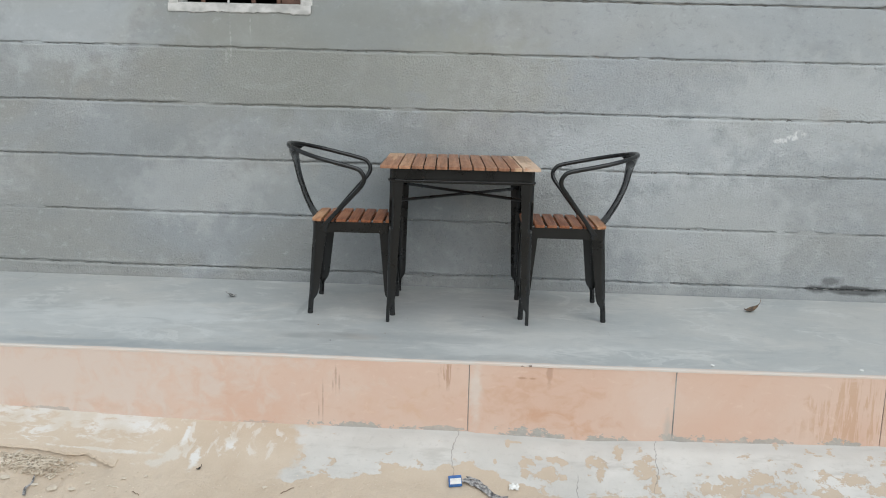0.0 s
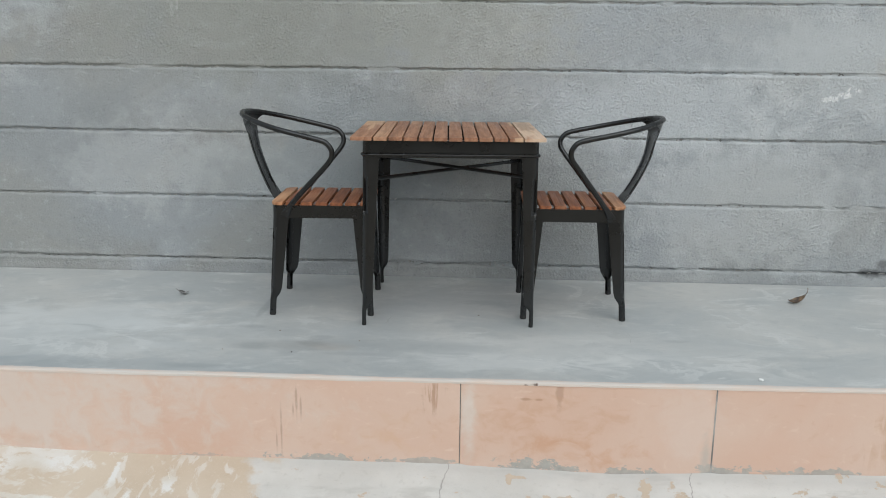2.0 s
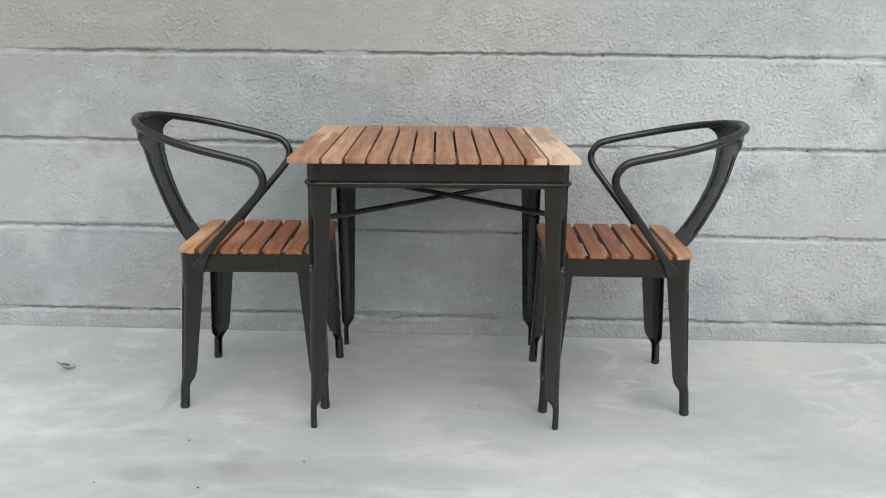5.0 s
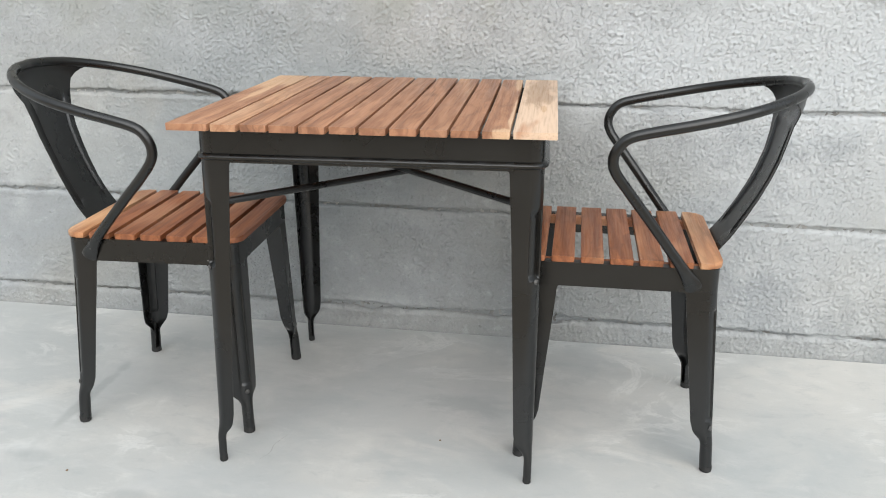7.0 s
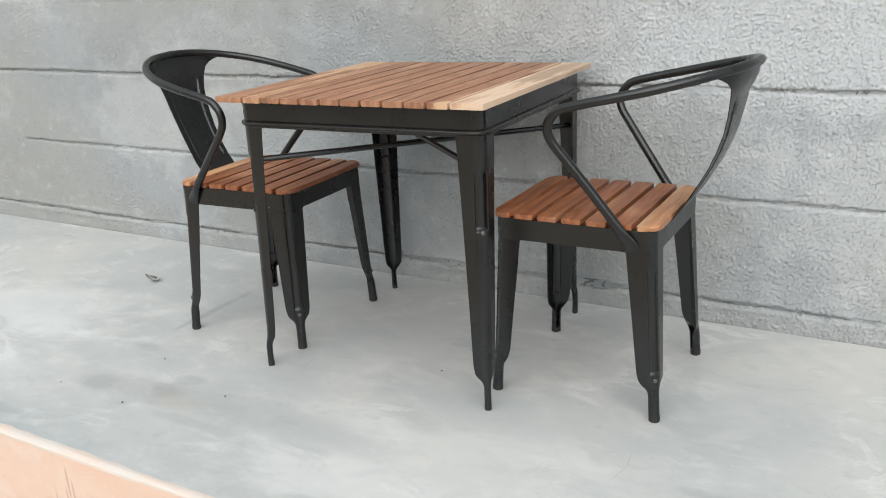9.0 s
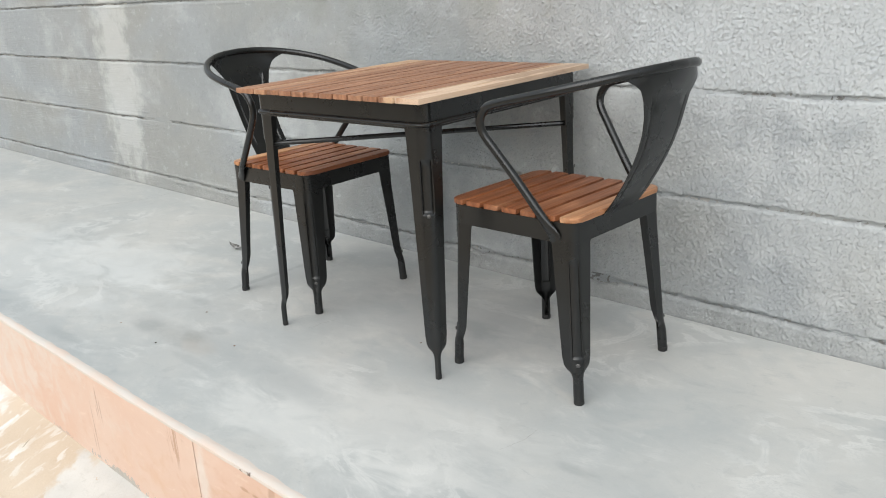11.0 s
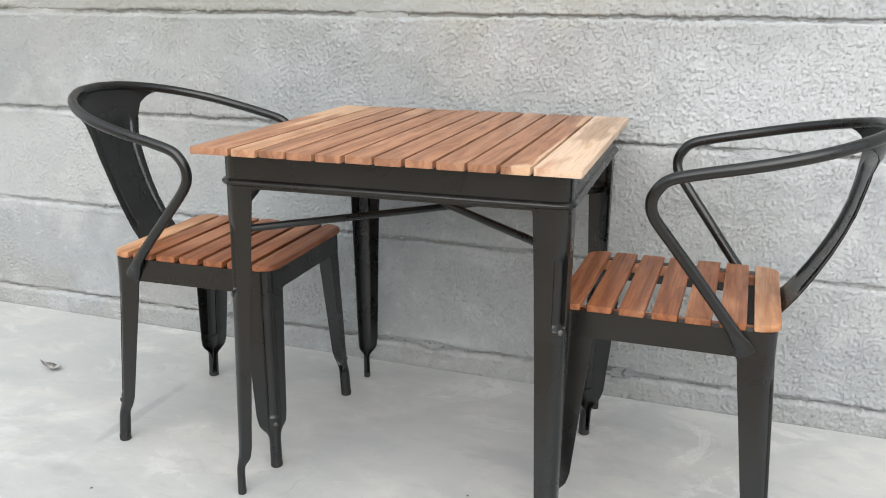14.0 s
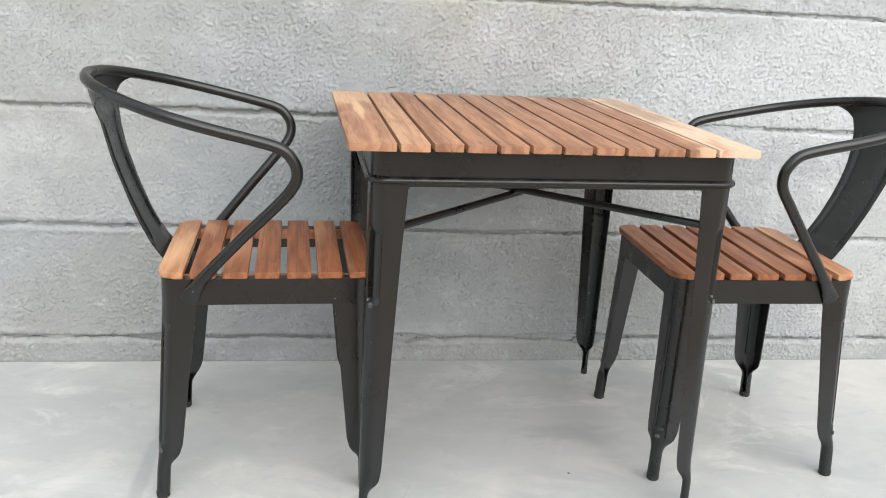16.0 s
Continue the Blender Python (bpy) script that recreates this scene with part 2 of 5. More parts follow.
def make_screed():
    mat, node, bsdf, links = material("trowelled_cement_floor", 0.5)
    c = coords(node)
    long = coords(node, (0.75, 1.25, 1))
    clouds = noise_at(node, c, 1.3, 4.0, 0.55, 0.5)
    trowel = noise_at(node, long, 6.0, 8.0, 0.66, 0.35)
    fine = noise_at(node, coords(node, (0.45, 1.6, 1)), 16.0, 6.0, 0.65, 1.6)
    dust = noise_at(node, c, 240.0, 2.0, 0.5)
    tint = mix(node, ramp(node, clouds, 0.35, 0.65), (0.386, 0.405, 0.405), (0.470, 0.471, 0.454))
    tint = mix(node, ramp(node, trowel, 0.5, 0.72, 0, 0.40), tint, (0.543, 0.544, 0.526))
    tint = mix(node, ramp(node, trowel, 0.47, 0.28, 0, 0.40), tint, (0.331, 0.353, 0.360))
    puddle = noise_at(node, coords(node, (0.8, 1.2, 1)), 3.4, 6.0, 0.62, 0.7)
    tint = mix(node, ramp(node, puddle, 0.53, 0.72, 0, 0.6), tint, (0.551, 0.539, 0.509))
    tint = mix(node, ramp(node, puddle, 0.44, 0.30, 0, 0.5), tint, (0.311, 0.339, 0.347))
    tint = mix(node, ramp(node, fine, 0.54, 0.78, 0, 0.22), tint, (0.570, 0.566, 0.543))
    brush = noise_at(node, coords(node, (0.8, 1.2, 1)), 13.0, 9.0, 0.72, 0.5)
    tint = mix(node, ramp(node, brush, 0.53, 0.68, 0, 0.38), tint, (0.561, 0.563, 0.544))
    tint = mix(node, ramp(node, brush, 0.46, 0.31, 0, 0.42), tint, (0.314, 0.332, 0.339))
    marks = noise_at(node, coords(node, (0.5, 1.5, 1)), 30.0, 7.0, 0.7, 0.8)
    tint = mix(node, math_node(node, "MULTIPLY", ramp(node, marks, 0.58, 0.68, 0, 0.45), ramp(node, puddle, 0.42, 0.56)), tint, (0.330, 0.345, 0.350))
    tint = mix(node, ramp(node, dust, 0.55, 0.75, 0, 0.15), tint, (0.267, 0.267, 0.258))
    # edges of old trowel passes and dried puddles
    ridge = math_node(node, "ABSOLUTE", math_node(node, "SUBTRACT", noise_at(node, long, 3.3, 6.0, 0.6, 0.9), 0.5))
    where = ramp(node, noise_at(node, c, 2.2, 3.0), 0.5, 0.62)
    tint = mix(node, math_node(node, "MULTIPLY", ramp(node, ridge, 0.012, 0.0, 0, 0.5), where), tint, (0.273, 0.294, 0.299))
    tint = mix(node, math_node(node, "MULTIPLY", ramp(node, ridge, 0.05, 0.015, 0, 0.35), where), tint, (0.714, 0.714, 0.693))
    wob = ramp(node, noise_at(node, long, 7.0, 5.0, 0.6, 0.8), 0.2, 0.8, -0.7, 0.7)
    for centre, size, tone, much in (
        ((-0.60, -1.05, 0), (0.26, 0.05, 1), (0.33, 0.335, 0.325), 0.45),
        ((-0.50, -1.02, 0), (0.05, 0.03, 1), (0.20, 0.195, 0.185), 0.35),
        ((-1.5, -0.75, 0), (0.5, 0.16, 1), (0.62, 0.63, 0.62), 0.5),
        ((-1.9, -1.0, 0), (0.9, 0.25, 1), (0.60, 0.62, 0.62), 0.35),
        ((0.2, -1.18, 0), (0.35, 0.08, 1), (0.64, 0.645, 0.63), 0.5),
        ((-0.42, -1.05, 0), (0.07, 0.03, 1), (0.42, 0.36, 0.31), 0.3),
        ((0.35, -1.0, 0), (0.5, 0.14, 1), (0.62, 0.62, 0.60), 0.45),
        ((-0.1, -1.02, 0), (0.3, 0.05, 1), (0.33, 0.35, 0.355), 0.45),
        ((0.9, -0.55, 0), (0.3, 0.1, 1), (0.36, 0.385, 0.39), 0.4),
        # this wide patch is the table's soft shade, put into the colour
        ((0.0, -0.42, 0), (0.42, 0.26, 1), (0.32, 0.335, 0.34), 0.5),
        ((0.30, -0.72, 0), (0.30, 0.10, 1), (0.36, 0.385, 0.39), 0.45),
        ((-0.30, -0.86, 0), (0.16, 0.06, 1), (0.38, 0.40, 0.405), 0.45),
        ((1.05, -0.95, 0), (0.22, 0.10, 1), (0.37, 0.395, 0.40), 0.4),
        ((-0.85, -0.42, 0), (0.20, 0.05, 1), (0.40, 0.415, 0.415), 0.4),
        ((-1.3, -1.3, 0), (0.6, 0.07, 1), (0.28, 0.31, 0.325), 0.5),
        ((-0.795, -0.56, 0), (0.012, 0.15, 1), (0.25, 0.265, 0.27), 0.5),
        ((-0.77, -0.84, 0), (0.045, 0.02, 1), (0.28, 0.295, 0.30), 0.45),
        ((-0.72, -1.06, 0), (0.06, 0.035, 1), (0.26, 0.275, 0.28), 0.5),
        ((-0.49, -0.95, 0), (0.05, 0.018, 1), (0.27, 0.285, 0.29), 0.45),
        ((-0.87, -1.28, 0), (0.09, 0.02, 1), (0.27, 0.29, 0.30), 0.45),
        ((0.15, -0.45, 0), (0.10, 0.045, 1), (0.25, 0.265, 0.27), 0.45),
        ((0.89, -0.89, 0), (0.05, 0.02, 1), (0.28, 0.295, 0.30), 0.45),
        ((-0.33, -1.12, 0), (0.12, 0.015, 1), (0.30, 0.315, 0.32), 0.4),
        ((1.25, -1.05, 0), (0.16, 0.02, 1), (0.32, 0.34, 0.345), 0.4),
        ((-1.75, -1.27, 0), (0.22, 0.03, 1), (0.29, 0.32, 0.34), 0.5),
    ):
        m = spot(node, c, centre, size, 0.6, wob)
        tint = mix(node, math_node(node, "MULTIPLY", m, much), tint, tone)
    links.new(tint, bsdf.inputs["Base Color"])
    links.new(ramp(node, trowel, 0.3, 0.7, 0.34, 0.48), bsdf.inputs["Roughness"])
    bsdf.inputs["Specular IOR Level"].default_value = 0.85
    n = bump(node, trowel, 0.25, 0.004)
    links.new(bump(node, math_node(node, "ADD", fine, math_node(node, "MULTIPLY", dust, 0.4)), 0.18, 0.0015, n), bsdf.inputs["Normal"])
    return mat


FOOT = ((-9.0, -0.268), (-1.95, -0.270), (-1.70, -0.283), (-1.45, -0.293), (-1.0, -0.303), (0.05, -0.303), (0.2, -0.311), (0.45, -0.319), (0.6, -0.325), (0.85, -0.314), (1.75, -0.302), (7.0, -0.302))


def foot(x):
    """Height of the line where the step face meets the sloping footing."""
    for (x0, z0), (x1, z1) in zip(FOOT, FOOT[1:]):
        if x <= x1:
            return z0 + (z1 - z0) * (x - x0) / (x1 - x0)
    return FOOT[-1][1]


def make_pink():
    mat, node, bsdf, links = material("salmon_painted_plaster", 0.7)
    c = coords(node, place=(-0.006, 0, -0.008))
    clouds = noise_at(node, c, 2.3, 4.0, 0.55, 0.6)
    down = noise_at(node, coords(node, (1, 1, 0.10)), 52.0, 4.0, 0.6, 0.4)
    smear = noise_at(node, coords(node, (1, 1, 1.6)), 9.0, 5.0, 0.62, 2.2)
    tint = mix(node, ramp(node, clouds, 0.32, 0.68), (0.626, 0.444, 0.353), (0.647, 0.494, 0.410))
    tint = mix(node, ramp(node, smear, 0.55, 0.78, 0, 0.4), tint, (0.567, 0.369, 0.257))
    tint = mix(node, ramp(node, smear, 0.42, 0.25, 0, 0.4), tint, (0.738, 0.605, 0.514))
    wob = ramp(node, noise_at(node, c, 11.0, 5.0, 0.65, 0.6), 0.2, 0.8, -0.7, 0.7)
    waves = ramp(node, noise_at(node, coords(node, (1, 1, 1.5)), 11.0, 3.0, 0.5, 0.9), 0.38, 0.68)
    for centre, size, tone, much, broken in (
        ((-0.555, 0, -0.20), (0.0035, 100, 0.07), (0.321, 0.214, 0.150), 0.5, None),
        ((-0.572, 0, -0.24), (0.003, 100, 0.03), (0.342, 0.225, 0.161), 0.45, None),
        ((-0.500, 0, -0.085), (0.004, 100, 0.06), (0.321, 0.214, 0.150), 0.5, None),
        ((-0.485, 0, -0.115), (0.0035, 100, 0.035), (0.342, 0.225, 0.161), 0.5, None),
        ((-0.512, 0, -0.13), (0.003, 100, 0.02), (0.342, 0.225, 0.161), 0.45, None),
        ((-0.03, 0, -0.06), (0.03, 100, 0.05), (0.385, 0.235, 0.150), 0.7, down),
        ((0.395, 0, -0.055), (0.01, 100, 0.04), (0.353, 0.214, 0.139), 0.5, None),
        ((0.285, 0, -0.068), (0.016, 100, 0.004), (0.321, 0.193, 0.118), 0.6, None),
        ((0.325, 0, -0.069), (0.012, 100, 0.004), (0.321, 0.193, 0.118), 0.6, None),
        ((0.33, 0, -0.15), (0.26, 100, 0.11), (0.535, 0.332, 0.219), 0.5, waves),
        ((0.45, 0, -0.26), (0.22, 100, 0.05), (0.556, 0.321, 0.203), 0.5, waves),
        ((1.66, 0, -0.18), (0.16, 100, 0.15), (0.471, 0.278, 0.150), 0.45, down),
        ((-0.22, 0, -0.22), (0.16, 100, 0.08), (0.589, 0.385, 0.246), 0.4, waves),
        ((-1.6, 0, -0.25), (0.4, 100, 0.05), (0.535, 0.364, 0.268), 0.4, waves),
        ((0.84, 0, -0.14), (0.08, 100, 0.13), (0.663, 0.556, 0.492), 0.5, None),
        ((-2.0, 0, -0.12), (1.0, 100, 0.20), (0.642, 0.556, 0.498), 0.9, None),
        ((0.092, 0, -0.13), (0.024, 100, 0.11), (0.663, 0.631, 0.589), 0.6, None),
        ((0.897, 0, -0.27), (0.016, 100, 0.07), (0.428, 0.417, 0.385), 0.6, None),
    ):
        m = spot(node, c, centre, size, 0.6, wob)
        if broken is down:
            m = math_node(node, "MULTIPLY", m, ramp(node, down, 0.45, 0.56))
        elif broken is not None:
            m = math_node(node, "MULTIPLY", m, broken)
        tint = mix(node, math_node(node, "MULTIPLY", m, much), tint, tone)
    # patches of bare grey mortar where the paint has come away along the foot
    mortar = mix(node, noise_at(node, c, 40.0, 4.0), (0.268, 0.268, 0.251), (0.503, 0.492, 0.460))
    torn = ramp(node, noise_at(node, coords(node, (1, 1, 1.6)), 24.0, 6.0, 0.7), 0.25, 0.75, -1.1, 1.1)
    for x, half, high, much in ((-0.415, 0.13, 0.018, 0.9), (-0.09, 0.11, 0.012, 0.8), (0.30, 0.09, 0.028, 0.95), (0.40, 0.06, 0.015, 0.9), (0.65, 0.075, 0.016, 0.9), (0.905, 0.03, 0.03, 0.7), (0.985, 0.07, 0.022, 0.9), (1.13, 0.05, 0.008, 0.6), (1.30, 0.10, 0.016, 0.85), (1.61, 0.07, 0.018, 0.9), (-1.72, 0.09, 0.008, 0.6), (-0.83, 0.07, 0.006, 0.5)):
        bare = spot(node, c, (x, 0, foot(x) - 0.006), (half, 100, high), 0.12, torn)
        tint = mix(node, math_node(node, "MULTIPLY", bare, much), tint, mortar)
    links.new(tint, bsdf.inputs["Base Color"])
    bsdf.inputs["Specular IOR Level"].default_value = 0.25
    n = bump(node, clouds, 0.3, 0.01)
    links.new(bump(node, noise_at(node, c, 120.0, 3.0), 0.15, 0.002, n), bsdf.inputs["Normal"])
    return mat


def make_edge():
    mat, node, bsdf, links = material("pale_step_edge", 0.75)
    c = coords(node)
    tint = mix(node, ramp(node, noise_at(node, coords(node, (1, 4, 4)), 6.0, 5.0, 0.6), 0.35, 0.65), (0.60, 0.50, 0.435), (0.57, 0.53, 0.49))
    dark = spot(node, c, (0.30, -1.366, -0.006), (0.040, 0.012, 0.007), 0.3, ramp(node, noise_at(node, c, 60.0), 0.2, 0.8, -0.6, 0.6))
    links.new(mix(node, math_node(node, "MULTIPLY", dark, 0.9), tint, (0.09, 0.05, 0.03)), bsdf.inputs["Base Color"])
    links.new(bump(node, noise_at(node, c, 90.0), 0.3, 0.002), bsdf.inputs["Normal"])
    return mat


SOIL_LOW, SOIL_HIGH, SOIL_DARK = (0.50, 0.41, 0.315), (0.56, 0.475, 0.38), (0.38, 0.30, 0.22)


def soil(node, c):
    """Colour of the dry sand, the same on the ground and where it covers the footing."""
    tint = mix(node, ramp(node, noise_at(node, c, 2.7, 5.0, 0.6), 0.3, 0.7), SOIL_LOW, SOIL_HIGH)
    tint = mix(node, ramp(node, noise_at(node, c, 22.0, 6.0, 0.7), 0.56, 0.8, 0, 0.4), tint, SOIL_DARK)
    return mix(node, ramp(node, noise_at(node, c, 160.0, 2.0), 0.6, 0.75, 0, 0.4), tint, (0.63, 0.55, 0.45))


def make_apron():
    mat, node, bsdf, links = material("flaking_whitewash_over_sand_cement", 0.85)
    c = coords(node, place=(-0.010, -0.017, 0))
    xyz = node("SeparateXYZ", {0: c}).outputs
    x, y = xyz["X"], xyz["Y"]
    ragged = ramp(node, noise_at(node, c, 24.0, 7.0, 0.68), 0.22, 0.78, -1.0, 1.0)
    wavy = ramp(node, noise_at(node, c, 7.0, 6.0, 0.6), 0.25, 0.75, -0.045, 0.045)
    # the whitewash: clean and wide on one side, dusty streaks on the other
    white = mix(node, ramp(node, noise_at(node, c, 3.0, 5.0), 0.35, 0.7), (0.52, 0.505, 0.475), (0.63, 0.615, 0.585))
    white = mix(node, ramp(node, noise_at(node, coords(node, (0.5, 1.6, 1)), 9.0, 5.0, 0.6), 0.52, 0.72, 0, 0.6), white, (0.41, 0.395, 0.365))
    white = mix(node, ramp(node, noise_at(node, c, 33.0, 6.0, 0.7), 0.55, 0.7, 0, 0.35), white, (0.40, 0.385, 0.355))
    # shade where the slope meets the step, put into the whitewash's colour
    top = ramp(node, y, -1.45, -1.37, 0, 0.6)
    white = mix(node, top, white, mix(node, noise_at(node, coords(node, (0.3, 1, 1)), 22.0, 4.0), (0.40, 0.39, 0.37), (0.56, 0.55, 0.53)))
    # where sand has washed over it
    shore = math_node(node, "ADD", ramp(node, x, -0.38, -0.08, -1.652, -1.568), ramp(node, x, 0.1, 0.46, 0.0, -0.105))
    over = ramp(node, math_node(node, "SUBTRACT", math_node(node, "ADD", y, wavy), shore), 0.004, -0.004)
    # flakes gone to the bare coat beneath
    flakes = noise_at(node, coords(node, (1, 1.2, 1)), 11.0, 9.0, 0.68, 0.3)
    more = math_node(node, "ADD", ramp(node, x, 0.75, 1.15, 0.0, 0.085), ramp(node, y, -1.40, -1.62, -0.06, 0.03))
    bare = math_node(node, "MAXIMUM", over, ramp(node, math_node(node, "ADD", flakes, more), 0.622, 0.636))
    for px, py, half, deep in (
        (0.380, -1.575, 0.060, 0.034), (0.290, -1.575, 0.018, 0.050), (0.305, -1.520, 0.030, 0.016), (0.351, -1.493, 0.013, 0.013), (0.425, -1.500, 0.032, 0.020),
        (0.585, -1.494, 0.036, 0.030), (0.600, -1.555, 0.018, 0.032), (0.685, -1.432, 0.017, 0.030), (0.775, -1.525, 0.044, 0.080), (0.805, -1.62, 0.024, 0.070),
        (0.228, -1.425, 0.010, 0.026), (0.250, -1.413, 0.028, 0.007), (0.173, -1.533, 0.007, 0.016), (-0.25, -1.60, 0.05, 0.030),
        (1.10, -1.63, 0.08, 0.035), (1.24, -1.56, 0.035, 0.020), (1.60, -1.55, 0.05, 0.025), (1.70, -1.61, 0.06, 0.030),
    ):
        bare = math_node(node, "MAXIMUM", bare, spot(node, c, (px, py, 0), (half, deep, 100), 0.05, ragged))
    # the dusty end: sand, with brush strokes of thin whitewash across it
    dusty = ramp(node, math_node(node, "ADD", x, math_node(node, "MULTIPLY", wavy, 1.6)), -0.60, -0.66)
    strokes = noise_at(node, coords(node, (1.0, 0.36, 1)), 19.0, 6.0, 0.62, 0.5)
    shreds = noise_at(node, coords(node, (0.7, 1.3, 1)), 17.0, 7.0, 0.66, 0.7)
    paint = ramp(node, math_node(node, "ADD", strokes, ramp(node, y, -1.66, -1.56, -0.25, 0.0)), 0.55, 0.61, 0.0, 0.62)
    far = ramp(node, math_node(node, "ADD", shreds, ramp(node, y, -1.62, -1.40, -0.09, 0.10)), 0.47, 0.58, 0.0, 0.8)
    paint = mix(node, ramp(node, x, -1.22, -1.34), math_node(node, "MULTIPLY", paint, 1.0), far)
    for px, py, half, deep in ((-1.38, -1.435, 0.14, 0.028), (-1.04, -1.595, 0.017, 0.060), (-1.187, -1.629, 0.030, 0.020), (-1.115, -1.480, 0.012, 0.065), (-1.14, -1.580, 0.028, 0.035), (-1.45, -1.585, 0.22, 0.010), (-0.92, -1.50, 0.022, 0.04)):
        paint = math_node(node, "MAXIMUM", paint, spot(node, c, (px, py, 0), (half, deep, 100), 0.35, math_node(node, "MULTIPLY", ragged, 0.8)))
    paint = math_node(node, "MULTIPLY", paint, ramp(node, math_node(node, "ADD", y, math_node(node, "MULTIPLY", wavy, 0.5)), -1.68, -1.65))
    sand = soil(node, c)
    undercoat = mix(node, noise_at(node, c, 14.0, 5.0), (0.47, 0.385, 0.295), (0.55, 0.46, 0.365))
    clean = mix(node, bare, white, mix(node, over, undercoat, sand))
    thin = mix(node, paint, sand, mix(node, ramp(node, noise_at(node, c, 6.0, 4.0), 0.4, 0.6), (0.58, 0.535, 0.47), (0.66, 0.65, 0.625)))
    tint = mix(node, dusty, clean, thin)
    # two fine cracks down through the cement
    for px, lean in ((0.84, 0.14), (0.012, 0.05), (0.52, 0.05)):
        line = math_node(node, "ADD", math_node(node, "ADD", x, math_node(node, "MULTIPLY", wavy, 0.35)), math_node(node, "MULTIPLY", math_node(node, "ADD", y, 1.40), -lean))
        gap = ramp(node, math_node(node, "ABSOLUTE", math_node(node, "SUBTRACT", line, px)), 0.0026, 0.0008, 0, 0.75)
        tint = mix(node, math_node(node, "MULTIPLY", gap, ramp(node, y, -1.66, -1.63)) if px != 0.52 else math_node(node, "MULTIPLY", gap, ramp(node, y, -1.55, -1.60)), tint, (0.25, 0.24, 0.22))
    links.new(tint, bsdf.inputs["Base Color"])
    n = bump(node, math_node(node, "SUBTRACT", 1.0, math_node(node, "MAXIMUM", bare, dusty)), 0.6, 0.002)
    n = bump(node, noise_at(node, c, 30.0, 6.0, 0.65), ramp(node, y, -1.55, -1.70, 0.1, 0.5), 0.02, n)
    links.new(bump(node, noise_at(node, c, 120.0, 4.0), 0.3, 0.003, n), bsdf.inputs["Normal"])
    return mat


def make_sand():
    mat, node, bsdf, links = material("dry_sandy_soil", 0.95)
    c = coords(node)
    tint = soil(node, c)
    links.new(tint, bsdf.inputs["Base Color"])
    n = bump(node, noise_at(node, c, 30.0, 6.0, 0.65), 0.5, 0.02)
    links.new(bump(node, noise_at(node, c, 320.0, 2.0), 0.5, 0.003, n), bsdf.inputs["Normal"])
    return mat


def make_metal():
    mat, node, bsdf, links = material("gunmetal_powder_coat", 0.36, 0.0)
    c = coords(node)
    worn = noise_at(node, c, 9.0, 4.0, 0.6)
    tint = mix(node, ramp(node, worn, 0.35, 0.7), (0.0042, 0.0042, 0.0040), (0.0068, 0.0066, 0.0062))
    chips = ramp(node, noise_at(node, c, 85.0, 2.0, 0.4), 0.80, 0.83)
    tint = mix(node, math_node(node, "MULTIPLY", chips, 0.6), tint, (0.35, 0.34, 0.33))
    links.new(tint, bsdf.inputs["Base Color"])
    links.new(ramp(node, worn, 0.3, 0.7, 0.25, 0.34), bsdf.inputs["Roughness"])
    bsdf.inputs["Specular IOR Level"].default_value = 0.55
    bsdf.inputs["Specular Tint"].default_value = (0.93, 0.97, 1.0, 1)
    links.new(bump(node, noise_at(node, c, 700.0, 2.0), 0.06, 0.0006), bsdf.inputs["Normal"])
    return mat


